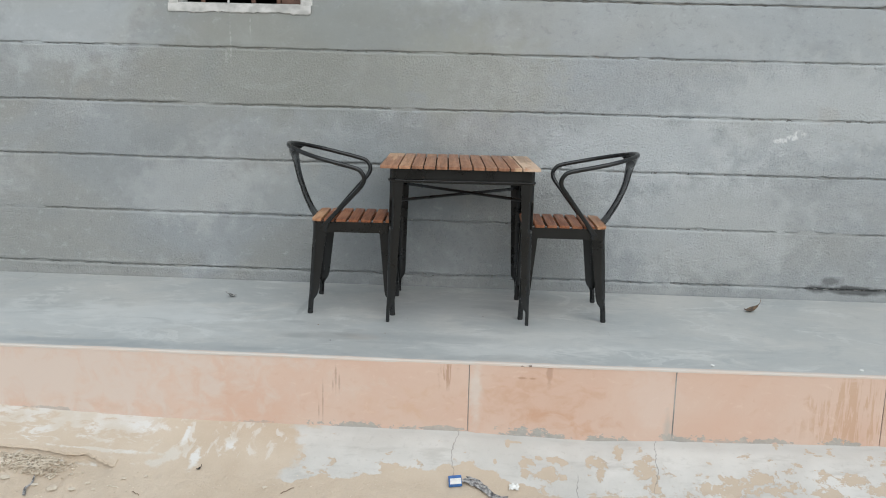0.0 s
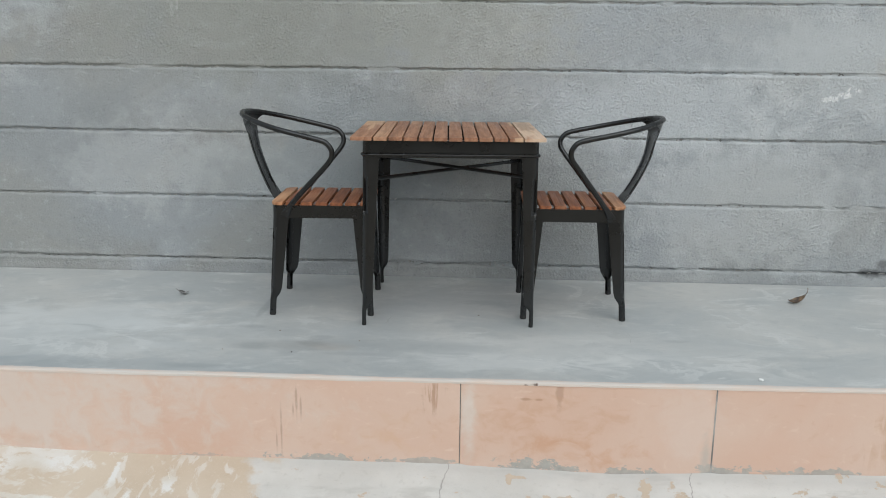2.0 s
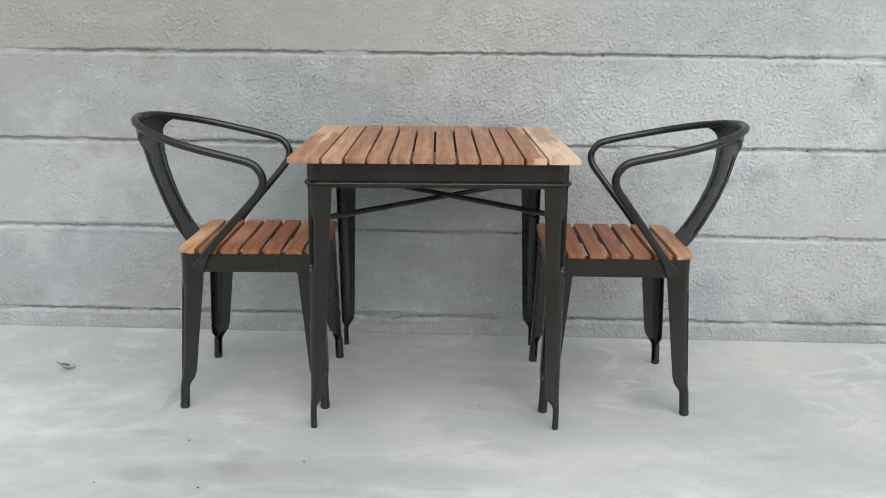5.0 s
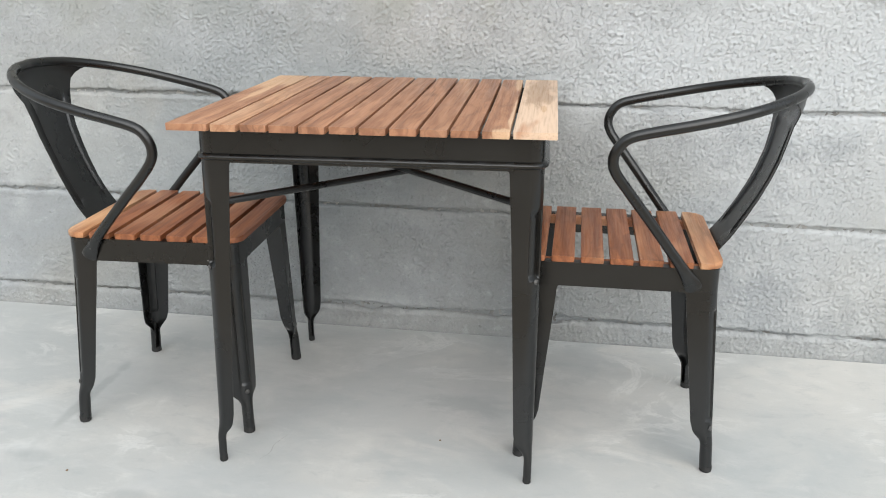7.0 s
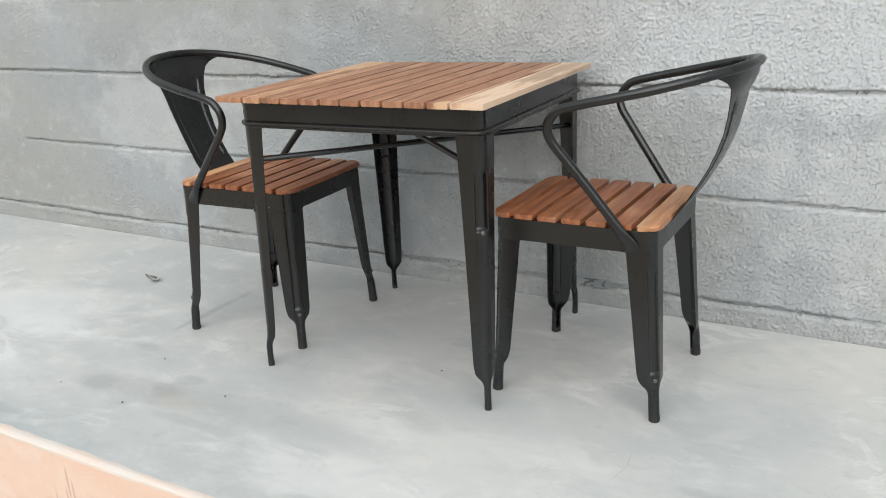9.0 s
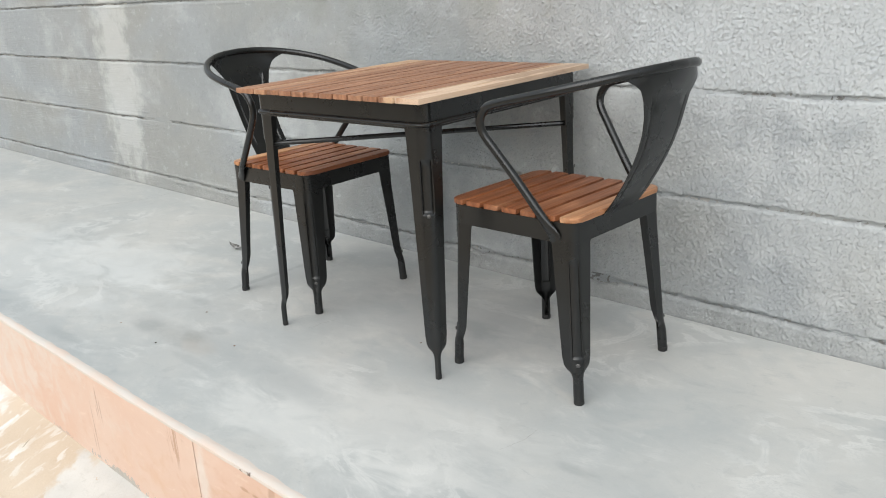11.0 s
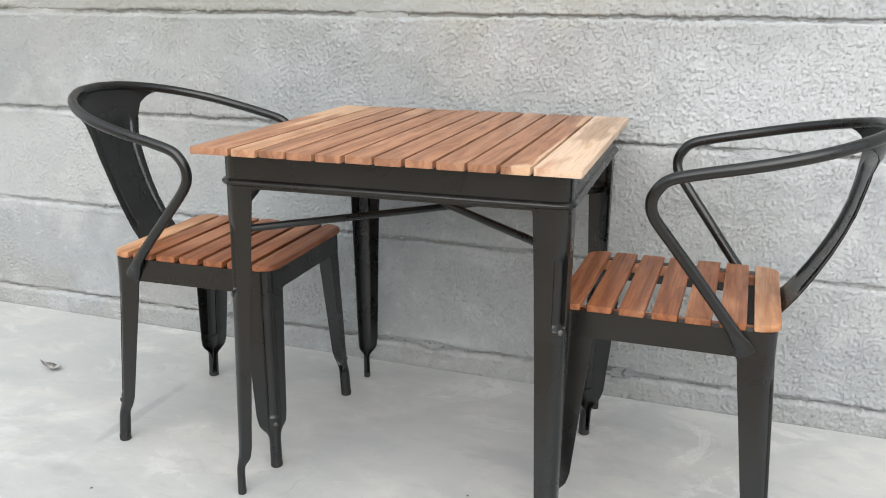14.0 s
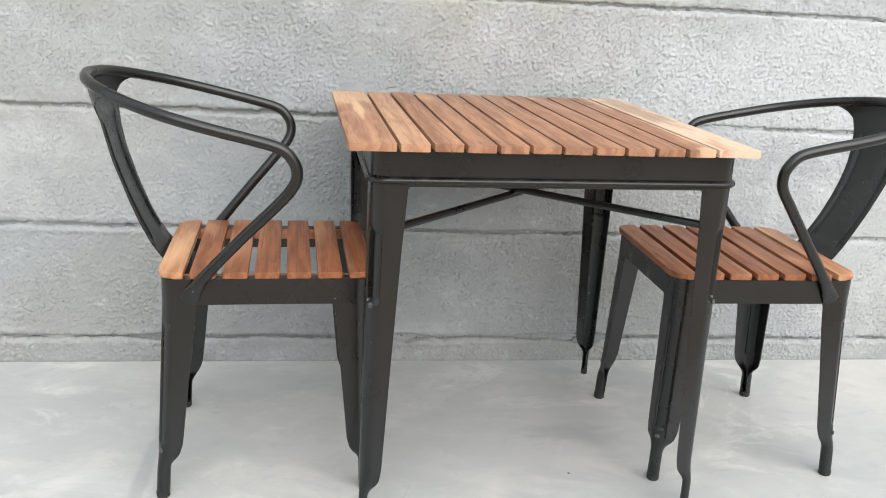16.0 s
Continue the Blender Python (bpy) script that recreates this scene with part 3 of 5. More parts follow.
def make_wood(name, heart_dark, heart_light, sap, sap_low, sap_high, patches=()):
    """Oiled acacia: long grain and growth rings along y, pale sapwood where the ring noise is high, and patches (centre, size, tone) of its own."""
    mat, node, bsdf, links = material(name, 0.42)
    stretched = coords(node, (1, 0.13, 1), shuffle=37.0)
    drift = noise_at(node, coords(node, (1, 0.22, 1), shuffle=37.0), 7.0, 3.0, 0.5, 0.6)
    rings = node("TexWave", {"Vector": stretched, "Scale": 8.5, "Distortion": 13.0, "Detail": 4.0, "Detail Scale": 1.2, "Detail Roughness": 0.6}, wave_type="BANDS", bands_direction="X").outputs["Fac"]
    fibre = noise_at(node, coords(node, (1, 0.03, 1), shuffle=37.0), 260.0, 4.0, 0.6)
    pick = node("ObjectInfo").outputs["Random"]
    tint = mix(node, ramp(node, rings, 0.0, 1.0, 0.0, 0.9), heart_light, heart_dark)
    tint = mix(node, ramp(node, pick, 0.0, 1.0, 0.0, 0.4, False), tint, [v * 0.8 for v in heart_dark])
    figure = noise_at(node, coords(node, (1, 0.28, 1), shuffle=37.0), 20.0, 4.0, 0.6, 1.6)
    tint = mix(node, ramp(node, figure, 0.52, 0.70, 0, 0.6), tint, [v * 0.66 for v in heart_dark])
    tint = mix(node, ramp(node, figure, 0.44, 0.30, 0, 0.5), tint, [min(0.8, v * 1.22) for v in heart_light])
    # swirls round old knots: thin dark lines that bend with the figure
    swirl = node("TexWave", {"Vector": coords(node, (1, 0.20, 1), shuffle=37.0), "Scale": 20.0, "Distortion": 22.0, "Detail": 3.0, "Detail Scale": 0.55, "Detail Roughness": 0.5}, wave_type="BANDS", bands_direction="X").outputs["Fac"]
    tint = mix(node, math_node(node, "MULTIPLY", ramp(node, swirl, 0.70, 0.98, 0, 0.5), ramp(node, drift, 0.40, 0.58)), tint, [v * 0.6 for v in heart_dark])
    pale = ramp(node, math_node(node, "ADD", drift, math_node(node, "MULTIPLY", rings, 0.03)), sap_low, sap_high)
    tint = mix(node, math_node(node, "MULTIPLY", pale, 0.9), tint, sap)
    own = coords(node)
    wob = ramp(node, noise_at(node, coords(node, (1, 0.25, 1)), 24.0, 4.0, 0.6, 0.5), 0.2, 0.8, -0.5, 0.5)
    for centre, size, tone in patches:
        tint = mix(node, math_node(node, "MULTIPLY", spot(node, own, centre, size, 0.3, wob), 0.8), tint, tone)
    tint = mix(node, ramp(node, fibre, 0.45, 0.75, 0, 0.22), tint, [v * 0.55 for v in heart_dark])
    links.new(tint, bsdf.inputs["Base Color"])
    links.new(ramp(node, fibre, 0.3, 0.7, 0.36, 0.52), bsdf.inputs["Roughness"])
    links.new(bump(node, math_node(node, "ADD", fibre, math_node(node, "MULTIPLY", rings, 0.4)), 0.12, 0.001), bsdf.inputs["Normal"])
    return mat


def make_plain(name, low, high, scale=20.0, rough=0.8, relief=0.2):
    mat, node, bsdf, links = material(name, rough)
    c = coords(node, shuffle=9.0)
    links.new(mix(node, ramp(node, noise_at(node, c, scale, 4.0), 0.3, 0.7), low, high), bsdf.inputs["Base Color"])
    links.new(bump(node, noise_at(node, c, scale * 6, 3.0), relief, 0.002), bsdf.inputs["Normal"])
    return mat


STUCCO, SCREED, PINK, EDGE = make_stucco(), make_screed(), make_pink(), make_edge()
APRON, SAND, METAL = make_apron(), make_sand(), make_metal()
RED_D, RED_L, SAPWOOD = (0.185, 0.060, 0.025), (0.315, 0.117, 0.048), (0.60, 0.45, 0.33)
WOOD = make_wood("red_acacia", RED_D, RED_L, (0.45, 0.22, 0.115), 0.50, 0.70)
# table slats paler and duller than the seats: sky sheen put into the colour
WOOD_STREAK = make_wood("streaked_acacia", (0.255, 0.118, 0.066), (0.385, 0.200, 0.116), (0.50, 0.300, 0.180), 0.52, 0.74)
WOOD_BROWN = make_wood("brown_acacia", (0.235, 0.108, 0.060), (0.36, 0.178, 0.100), (0.46, 0.255, 0.150), 0.58, 0.78)
WOOD_PALE = make_wood("pale_acacia_sapwood", RED_D, (0.42, 0.19, 0.09), SAPWOOD, 0.20, 0.30, [((-0.002, 0.15, 0.010), (0.034, 0.19, 9), (0.30, 0.195, 0.125)), ((0.012, -0.10, 0.018), (0.006, 0.05, 9), (0.45, 0.29, 0.17))])
WOOD_TIPPED = make_wood("acacia_with_a_pale_end", (0.24, 0.110, 0.062), (0.37, 0.188, 0.106), SAPWOOD, 0.75, 0.9, [((0.014, -0.362, 0.018), (0.020, 0.032, 9), (0.56, 0.38, 0.24)), ((0.026, -0.2, 0.018), (0.008, 0.16, 9), (0.60, 0.42, 0.28)), ((0.02, 0.25, 0.018), (0.01, 0.12, 9), (0.55, 0.36, 0.22))])
WOOD_EDGED = make_wood("acacia_with_a_pale_back", (0.30, 0.142, 0.080), (0.42, 0.225, 0.130), (0.50, 0.29, 0.17), 0.58, 0.75, [((0.005, 0.10, 0.018), (0.010, 0.16, 9), (0.58, 0.38, 0.23)), ((-0.01, 0.30, 0.018), (0.07, 0.16, 9), (0.54, 0.35, 0.21))])
WOOD_HONEY = make_wood("honey_acacia", (0.33, 0.165, 0.092), (0.43, 0.240, 0.140), (0.53, 0.335, 0.205), 0.55, 0.75)
WOOD_AMBER = make_wood("amber_acacia", (0.30, 0.130, 0.060), (0.46, 0.225, 0.108), (0.58, 0.34, 0.19), 0.5, 0.7)
RUBBER = make_plain("black_rubber", (0.012, 0.012, 0.012), (0.02, 0.02, 0.02), 40, 0.7)
# near black, so that the unlit room's darkness is in its colour
DARK = make_plain("dark_room", (0.012, 0.011, 0.010), (0.02, 0.018, 0.016), 3, 0.9)
JOINT = make_plain("mortar_joint", (0.15, 0.15, 0.145), (0.44, 0.435, 0.42), 9, 0.95, 0.5)
WHITEWASH = make_plain("white_painted_plaster", (0.36, 0.36, 0.35), (0.58, 0.58, 0.565), 14, 0.85, 0.6)
BROWN_BAR = make_plain("brown_window_bar", (0.10, 0.055, 0.04), (0.16, 0.085, 0.06), 18, 0.7)
STEEL = make_plain("ground_steel", (0.045, 0.045, 0.045), (0.075, 0.075, 0.073), 90, 0.35)


# ---- mesh makers ----
def finish(bm, name, mat, smooth=35.0):
    """A mesh from a bmesh, with outward normals, one material, and smooth shading but for sharp edges."""
    bmesh.ops.recalc_face_normals(bm, faces=bm.faces)
    mesh = bpy.data.meshes.new(name)
    bm.to_mesh(mesh)
    bm.free()
    mesh.materials.append(mat)
    if smooth:
        mesh.shade_smooth()
        mesh.set_sharp_from_angle(angle=radians(smooth))
    return mesh


def part(name, bm, mat, parent, label="", smooth=35.0):
    """One mesh object under a thing or a part."""
    mesh = bm if isinstance(bm, bpy.types.Mesh) else finish(bm, name, mat, smooth)
    ob = new(name, mesh)
    ob.parent = parent
    return tagged(ob, label)


def thing(name, label, category, m=None, group="", kind=""):
    ob = new(name)
    ob.empty_display_size = 0.1
    if m is not None:
        ob.matrix_world = m
    return tagged(ob, label, category, group, kind)


def box(x0, x1, y0, y1, z0, z1, bevel=0.0, segments=2):
    bm = bmesh.new()
    bmesh.ops.create_cube(bm, size=1)
    for v in bm.verts:
        v.co = ((x0 + x1) / 2 + v.co.x * (x1 - x0), (y0 + y1) / 2 + v.co.y * (y1 - y0), (z0 + z1) / 2 + v.co.z * (z1 - z0))
    if bevel:
        bmesh.ops.bevel(bm, geom=bm.edges[:], offset=bevel, segments=segments, profile=0.5, affect="EDGES")
    return bm


def slab(outline, z0, z1, bevel=0.0015):
    """An outline in x and y, drawn up from z0 to z1, its rims eased."""
    bm = bmesh.new()
    low = [bm.verts.new((x, y, z0)) for x, y in outline]
    top = [bm.verts.new((x, y, z1)) for x, y in outline]
    n = len(outline)
    bm.faces.new(low[::-1])
    bm.faces.new(top)
    for i in range(n):
        bm.faces.new((low[i], low[(i + 1) % n], top[(i + 1) % n], top[i]))
    rims = [e for e in bm.edges if abs(e.verts[0].co.z - e.verts[1].co.z) < 1e-6]
    if bevel:
        bmesh.ops.bevel(bm, geom=rims, offset=bevel, segments=2, profile=0.5, affect="EDGES")
    return bm


def rounded(x0, x1, y0, y1, radii, steps=6):
    """A rectangle's outline, anticlockwise from (x0, y0), each corner with its own radius."""
    out = []
    for (x, y, a), r in zip(((x0, y0, 180), (x1, y0, 270), (x1, y1, 0), (x0, y1, 90)), radii):
        if r <= 0:
            out.append((x, y))
            continue
        cx, cy = (x + r if x == x0 else x - r), (y + r if y == y0 else y - r)
        out += [(cx + r * math.cos(radians(a + 90 * i / steps)), cy + r * math.sin(radians(a + 90 * i / steps))) for i in range(steps + 1)]
    return out


def bridge(bm, rings, closed=False, caps=True):
    """Skins rings of equally many points; caps close the two ends."""
    rows = [[bm.verts.new(p) for p in ring] for ring in rings]
    for a, b in zip(rows, rows[1:] + (rows[:1] if closed else [])):
        for i in range(len(a)):
            j = (i + 1) % len(a)
            bm.faces.new((a[i], a[j], b[j], b[i]))
    if caps and not closed:
        bm.faces.new(rows[0][::-1])
        bm.faces.new(rows[-1])
    return rows


def band(half, radius, profile, steps=8):
    """A rounded square hoop. profile: a closed loop of (outset, z)."""
    bm = bmesh.new()
    rings = []
    for x, y in rounded(-half, half, -half, half, [radius] * 4, steps):
        cx, cy = max(-half + radius, min(half - radius, x)), max(-half + radius, min(half - radius, y))
        d = Vector((x - cx, y - cy)).normalized()
        rings.append([(x + d.x * o, y + d.y * o, z) for o, z in profile])
    bridge(bm, rings, closed=True)
    return bm


def smooth01(v):
    v = max(0.0, min(1.0, v))
    return v * v * (3 - 2 * v)


def along(table, v):
    """Straight-line look-up in a table of (key, value)."""
    for (a, p), (b, q) in zip(table, table[1:]):
        if v <= b:
            return p + (q - p) * max(0.0, (v - a) / (b - a))
    return table[-1][1]


def catmull(points, steps=6):
    pts = [Vector(p) for p in points]
    pts = [2 * pts[0] - pts[1], *pts, 2 * pts[-1] - pts[-2]]
    out = []
    for a, b, c, d in zip(pts, pts[1:], pts[2:], pts[3:]):
        for i in range(steps):
            t = i / steps
            out.append(0.5 * (2 * b + (c - a) * t + (2 * a - 5 * b + 4 * c - d) * t**2 + (3 * b - a - 3 * c + d) * t**3))
    return out + [pts[-2]]


def pressed_leg(sx, sy, top, half_top, half_foot, widths, radius, foot_radius, groove, waist):
    """A leg pressed from sheet: an L-section with a round corner and a sunk groove, drawn into a round foot below the waist."""
    arc, flange, wall = 17, 5, 0.0024
    marks = {0.006, top, *[z for z, _ in widths if 0.006 < z < top]}
    marks |= {waist + d for d in (-0.03, -0.024, -0.018, -0.012, -0.006, 0.0, 0.006, 0.012, 0.018, 0.024)}
    g0, g1, deep, wide = groove
    marks |= {g0 - 0.006, g0 - 0.003, g0, g0 + 0.004, g0 + 0.009, g0 + 0.016, (g0 + g1) / 2, g1 - 0.02, g1 - 0.01, g1, g1 + 0.008}
    rings = []
    for z in sorted(marks):
        w = along(widths, z)
        hx, hy = (f + (h - f) * z / top for f, h in zip(half_foot, half_top))
        r = min(radius, w * 0.6)
        pts = [(w - (w - r) * i / flange, 0.0) for i in range(flange)]
        pts += [(r + r * math.cos(radians(270 - 90 * i / (arc - 1))), r + r * math.sin(radians(270 - 90 * i / (arc - 1)))) for i in range(arc)]
        pts += [(0.0, r + (w - r) * (i + 1) / flange) for i in range(flange)]
        sink = deep * smooth01((z - g0 + 0.006) / 0.009) * smooth01((g1 + 0.008 - z) / 0.02)
        n = len(pts)
        mid = (n - 1) / 2
        pts = [(a + sink * 0.707 * smooth01((wide + 0.9 - abs(i - mid)) / 0.9), b + sink * 0.707 * smooth01((wide + 0.9 - abs(i - mid)) / 0.9)) for i, (a, b) in enumerate(pts)]
        m = smooth01((waist + 0.02 - z) / 0.045)
        f = foot_radius
        turn = [radians(225 + 155 * (1 - 2 * i / (n - 1))) for i in range(n)]
        pts = [(a + (f + f * math.cos(t) - a) * m, b + (f + f * math.sin(t) - b) * m) for (a, b), t in zip(pts, turn)]
        inner = []
        for i in range(n):
            p, q = pts[max(i - 1, 0)], pts[min(i + 1, n - 1)]
            d = Vector((q[0] - p[0], q[1] - p[1])).normalized()
            inner.append((pts[i][0] + d.y * wall, pts[i][1] - d.x * wall))
        rings.append([(sx * (hx - a), sy * (hy - b), z) for a, b in pts + inner[::-1]])
    bm = bmesh.new()
    bridge(bm, rings)
    return bm


def weld_spot(sx, sy, z, top, half_top, half_foot, radius, r=0.0058):
    """A ground spot where the pressed groove ends on the leg's corner."""
    hx, hy = (f + (h - f) * z / top for f, h in zip(half_foot, half_top))
    d = radius * 0.293 - 0.0008
    bm = bmesh.new()
    m = Matrix.Translation((sx * (hx - d), sy * (hy - d), z)) @ Euler((0, 0, math.atan2(sy, sx))).to_matrix().to_4x4() @ Matrix.Diagonal((0.42, 1, 1, 1))
    bmesh.ops.create_icosphere(bm, subdivisions=2, radius=r, matrix=m)
    return bm


def foot_cap(sx, sy, half, r, height=0.014):
    bm = bmesh.new()
    rings = []
    for z, k in ((0.0, 0.86), (0.002, 1.0), (height, 1.0)):
        rings.append([(sx * (half[0] - r) + r * k * math.cos(radians(a)), sy * (half[1] - r) + r * k * math.sin(radians(a)), z) for a in range(0, 360, 24)])
    bridge(bm, rings)
    return bm


def sheet(cols, rows, place, thick=0.0):
    """A grid of cols x rows points from place(i, j), given thickness."""
    bm = bmesh.new()
    grid = [[bm.verts.new(place(i, j)) for i in range(cols)] for j in range(rows)]
    for j in range(rows - 1):
        for i in range(cols - 1):
            bm.faces.new((grid[j][i], grid[j][i + 1], grid[j + 1][i + 1], grid[j + 1][i]))
    if thick:
        bmesh.ops.recalc_face_normals(bm, faces=bm.faces)
        bmesh.ops.solidify(bm, geom=bm.faces[:], thickness=thick)
    return bm


def rod(points, r, sides=10, squash=None):
    """A rod along points; squash(i) gives the half-widths across and along z where it is not round."""
    pts = [Vector(p) for p in points]
    side = None
    rings = []
    for i, p in enumerate(pts):
        t = (pts[min(i + 1, len(pts) - 1)] - pts[max(i - 1, 0)]).normalized()
        if side is None:
            side = Vector((0, 1, 0)) if abs(t.y) < 0.9 else Vector((1, 0, 0))
        side = (side - side.dot(t) * t).normalized()
        up = t.cross(side)
        a, b = squash(i) if squash else (r, r)
        rings.append([p + side * a * math.cos(2 * math.pi * k / sides) + up * b * math.sin(2 * math.pi * k / sides) for k in range(sides)])
    return rings


# ---- the raised floor, its step, the sloping foot and the ground ----
STEP = -1.356
SKEW = 0.014


def skewed(bm):
    """The step runs a little out of parallel with the wall towards one end."""
    bmesh.ops.bisect_plane(bm, geom=bm.verts[:] + bm.edges[:] + bm.faces[:], plane_co=(0, 0, 0), plane_no=(1, 0, 0))
    for v in bm.verts:
        if v.co.y < -0.5:
            v.co.y += SKEW * max(0.0, v.co.x)
    return bm


floor_ob = thing("floor", "smooth trowelled grey cement floor of a raised platform", "floor", kind="structure")
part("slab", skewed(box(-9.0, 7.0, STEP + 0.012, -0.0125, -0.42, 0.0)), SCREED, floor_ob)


def nosing_place(i, j):
    x = -9.0 + 16.0 * i / 640
    y, z = ((STEP + 0.030, -0.0012), (STEP + 0.016, 0.0010), (STEP + 0.004, 0.0008), (STEP - 0.0025, -0.003), (STEP - 0.0035, -0.010))[j]
    w = noise.noise((x * 2.3, j * 0.4, 0)) * 0.002 + noise.noise((x * 17, j * 0.3, 4)) * 0.0012
    return x, y + w, z + w * 0.5


part("step_edge", skewed(sheet(641, 5, nosing_place)), EDGE, floor_ob, "worn pale cement edge strip")

CRACK = make_plain("dusty_crack", (0.30, 0.30, 0.29), (0.40, 0.40, 0.385), 40, 0.95)
for line, wide in (
    (((-0.262, -0.765), (-0.250, -0.735), (-0.252, -0.70), (-0.235, -0.655)), 0.0016),
    (((-2.60, -0.70), (-2.54, -0.56), (-2.52, -0.40), (-2.46, -0.25), (-2.44, -0.105), (-2.47, -0.01)), 0.003),
    (((0.70, -0.93), (0.715, -0.86), (0.71, -0.80)), 0.0012),
):
    pts = catmull([(x, y, 0.0) for x, y in line], 8)
    bm = bmesh.new()
    ends = []
    for i, p in enumerate(pts):
        d = (pts[min(i + 1, len(pts) - 1)] - pts[max(i - 1, 0)]).normalized()
        w = wide * (0.35 + 0.65 * math.sin(math.pi * i / (len(pts) - 1))) * (0.8 + 0.6 * noise.noise((p.x * 90, p.y * 90, 0)))
        jog = 0.0025 * noise.noise((p.x * 60, p.y * 60, 5))
        ends.append([bm.verts.new((p.x + jog + s * w * -d.y, p.y + s * w * d.x, 0.0006)) for s in (-0.5, 0.5)])
    for a, b in zip(ends, ends[1:]):
        bm.faces.new((a[0], b[0], b[1], a[1]))
    part("crack", bm, CRACK, floor_ob, smooth=0)

riser = thing("step_riser", "salmon-pink painted plaster step face with torn lower edge", "step", kind="structure")
cuts = [-9.0, -3.9, 0.067, 0.925, 1.785, 4.3, 7.0]
for x0, x1 in zip(cuts, cuts[1:]):
    nx = max(8, int((x1 - x0) / 0.03))

    def face_place(i, j, x0=x0, x1=x1, nx=nx):
        x = x0 + 0.0018 + (x1 - x0 - 0.0036) * i / nx
        low = foot(x) - 0.010 + 0.004 * noise.noise((x * 19, 0, 3))
        z = -0.0085 + (low + 0.0085) * j / 8
        y = STEP - 0.002 + 0.002 * noise.noise((x * 1.7, 0, z * 5)) + (0.003 if i in (0, nx) else 0)
        return x, y, z

    part("plaster_panel", skewed(sheet(nx + 1, 9, face_place, 0.012)), PINK, riser)
part("joint_mortar", skewed(box(0.9225, 0.9275, STEP - 0.0012, STEP + 0.005, -0.33, -0.010)), JOINT, riser, "grey mortar pressed into the joint")
part("backing", skewed(box(-9.0, 7.0, STEP + 0.006, STEP + 0.0115, -0.40, -0.008)), JOINT, riser, smooth=0)


CRUST = ((-2.4, -1.592), (-1.835, -1.580), (-1.68, -1.575), (-1.53, -1.597), (-1.468, -1.582), (-1.38, -1.623), (-1.31, -1.642))
DEEP = 0.58


def crust_y(x):
    """Line along which the cement crust has broken away over the loose soil."""
    return along(CRUST, x) + 0.006 * noise.noise((x * 33, 2, 5)) + 0.003 * noise.noise((x * 95, 1, 5))


def footing_top(x, y):
    d = max(0.0, (STEP + 0.004 - y) / 0.46)
    z = foot(x) - 0.135 * d - 0.03 * d * d
    return z + 0.006 * noise.noise((x * 2.1, y * 3, 2)) * min(1, d * 6) + 0.002 * noise.noise((x * 14, y * 14, 5))


def footing_height(x, y):
    z = footing_top(x, y)
    sandy = smooth01((-1.60 - y) / 0.10)
    z += sandy * (0.010 * noise.noise((x * 8, y * 9, 6)) + 0.006 * noise.noise((x * 23, y * 23, 4)))
    gone = smooth01((-1.30 - x) / 0.10) * smooth01((crust_y(x) - y) / 0.010)
    return z - gone * (0.026 - 0.012 * smooth01((crust_y(x) - y) / 0.12))


def apron_place(i, j):
    x = -9.0 + 16.0 * i / 1000
    y = STEP + 0.004 - DEEP * j / 72
    return x, y, footing_height(x, y)


apron = thing("sloping_footing", "sloping cement footing with flaking whitewash, half buried in sand", "footing", kind="structure")
part("slope", skewed(sheet(1001, 73, apron_place)), APRON, apron)


def crust_place(i, j):
    x = -2.4 + 1.07 * i / 210
    lip = crust_y(x) - 0.009 - 0.004 * noise.noise((x * 60, 3, 1))
    y = crust_y(x) + 0.02 + (lip - crust_y(x) - 0.02) * j / 6
    return x, y, footing_top(x, y) + 0.0015 - (0.006 if j == 6 else 0)


part("crust", skewed(sheet(211, 7, crust_place, 0.006)), APRON, apron, "broken edge of the cement crust")


def ground_height(x, y):
    near = smooth01((-1.30 - y) / 0.5)
    z = -0.505 + 0.02 * noise.noise((x * 0.9, y * 1.1, 0)) + 0.014 * noise.noise((x * 3.7, y * 3.7, 3)) + 0.009 * noise.noise((x * 9, y * 9, 6)) + 0.005 * noise.noise((x * 27, y * 27, 4))
    z -= 0.14 * smooth01((y + 1.90) / 0.14)
    return z * near + (1 - near) * -0.5


def axis_marks(lo, hi, fine_lo, fine_hi, step, far):
    marks, v = [], fine_lo
    while v < fine_hi:
        marks.append(v)
        v += step
    marks.append(fine_hi)
    v, s = fine_hi, step
    while v < hi:
        s *= 1.5
        v += s
        marks.append(min(v, hi))
    v, s = fine_lo, step
    while v > lo:
        s *= 1.5
        v -= s
        marks.insert(0, max(v, lo))
    return marks


gx, gy = axis_marks(-900, 900, -3.2, 3.2, 0.03, 1), axis_marks(-900, 900, -3.0, -1.3, 0.03, 1)
ground = finish(sheet(len(gx), len(gy), lambda i, j: (gx[i], gy[j], ground_height(gx[i], gy[j]) if abs(gx[i]) < 12 and -12 < gy[j] < -1.25 else -0.5)), "ground", SAND, 0)
ground.shade_smooth()
tagged(new("ground", ground), "dry pale sandy soil with scattered debris", "ground", kind="structure")

# unseen wall added behind the camera, closing the yard and darkening the steel's reflections
ADDED_WALL = make_plain("added_wall_dark", (0.07, 0.066, 0.055), (0.11, 0.10, 0.085), 1.5, 0.95)
tagged(new("wall_south", finish(box(-30, 30, -12.4, -12.2, -0.6, 2.6), "wall_south", ADDED_WALL, 0)), "plain unseen dark wall added to darken reflections", "wall", kind="structure")

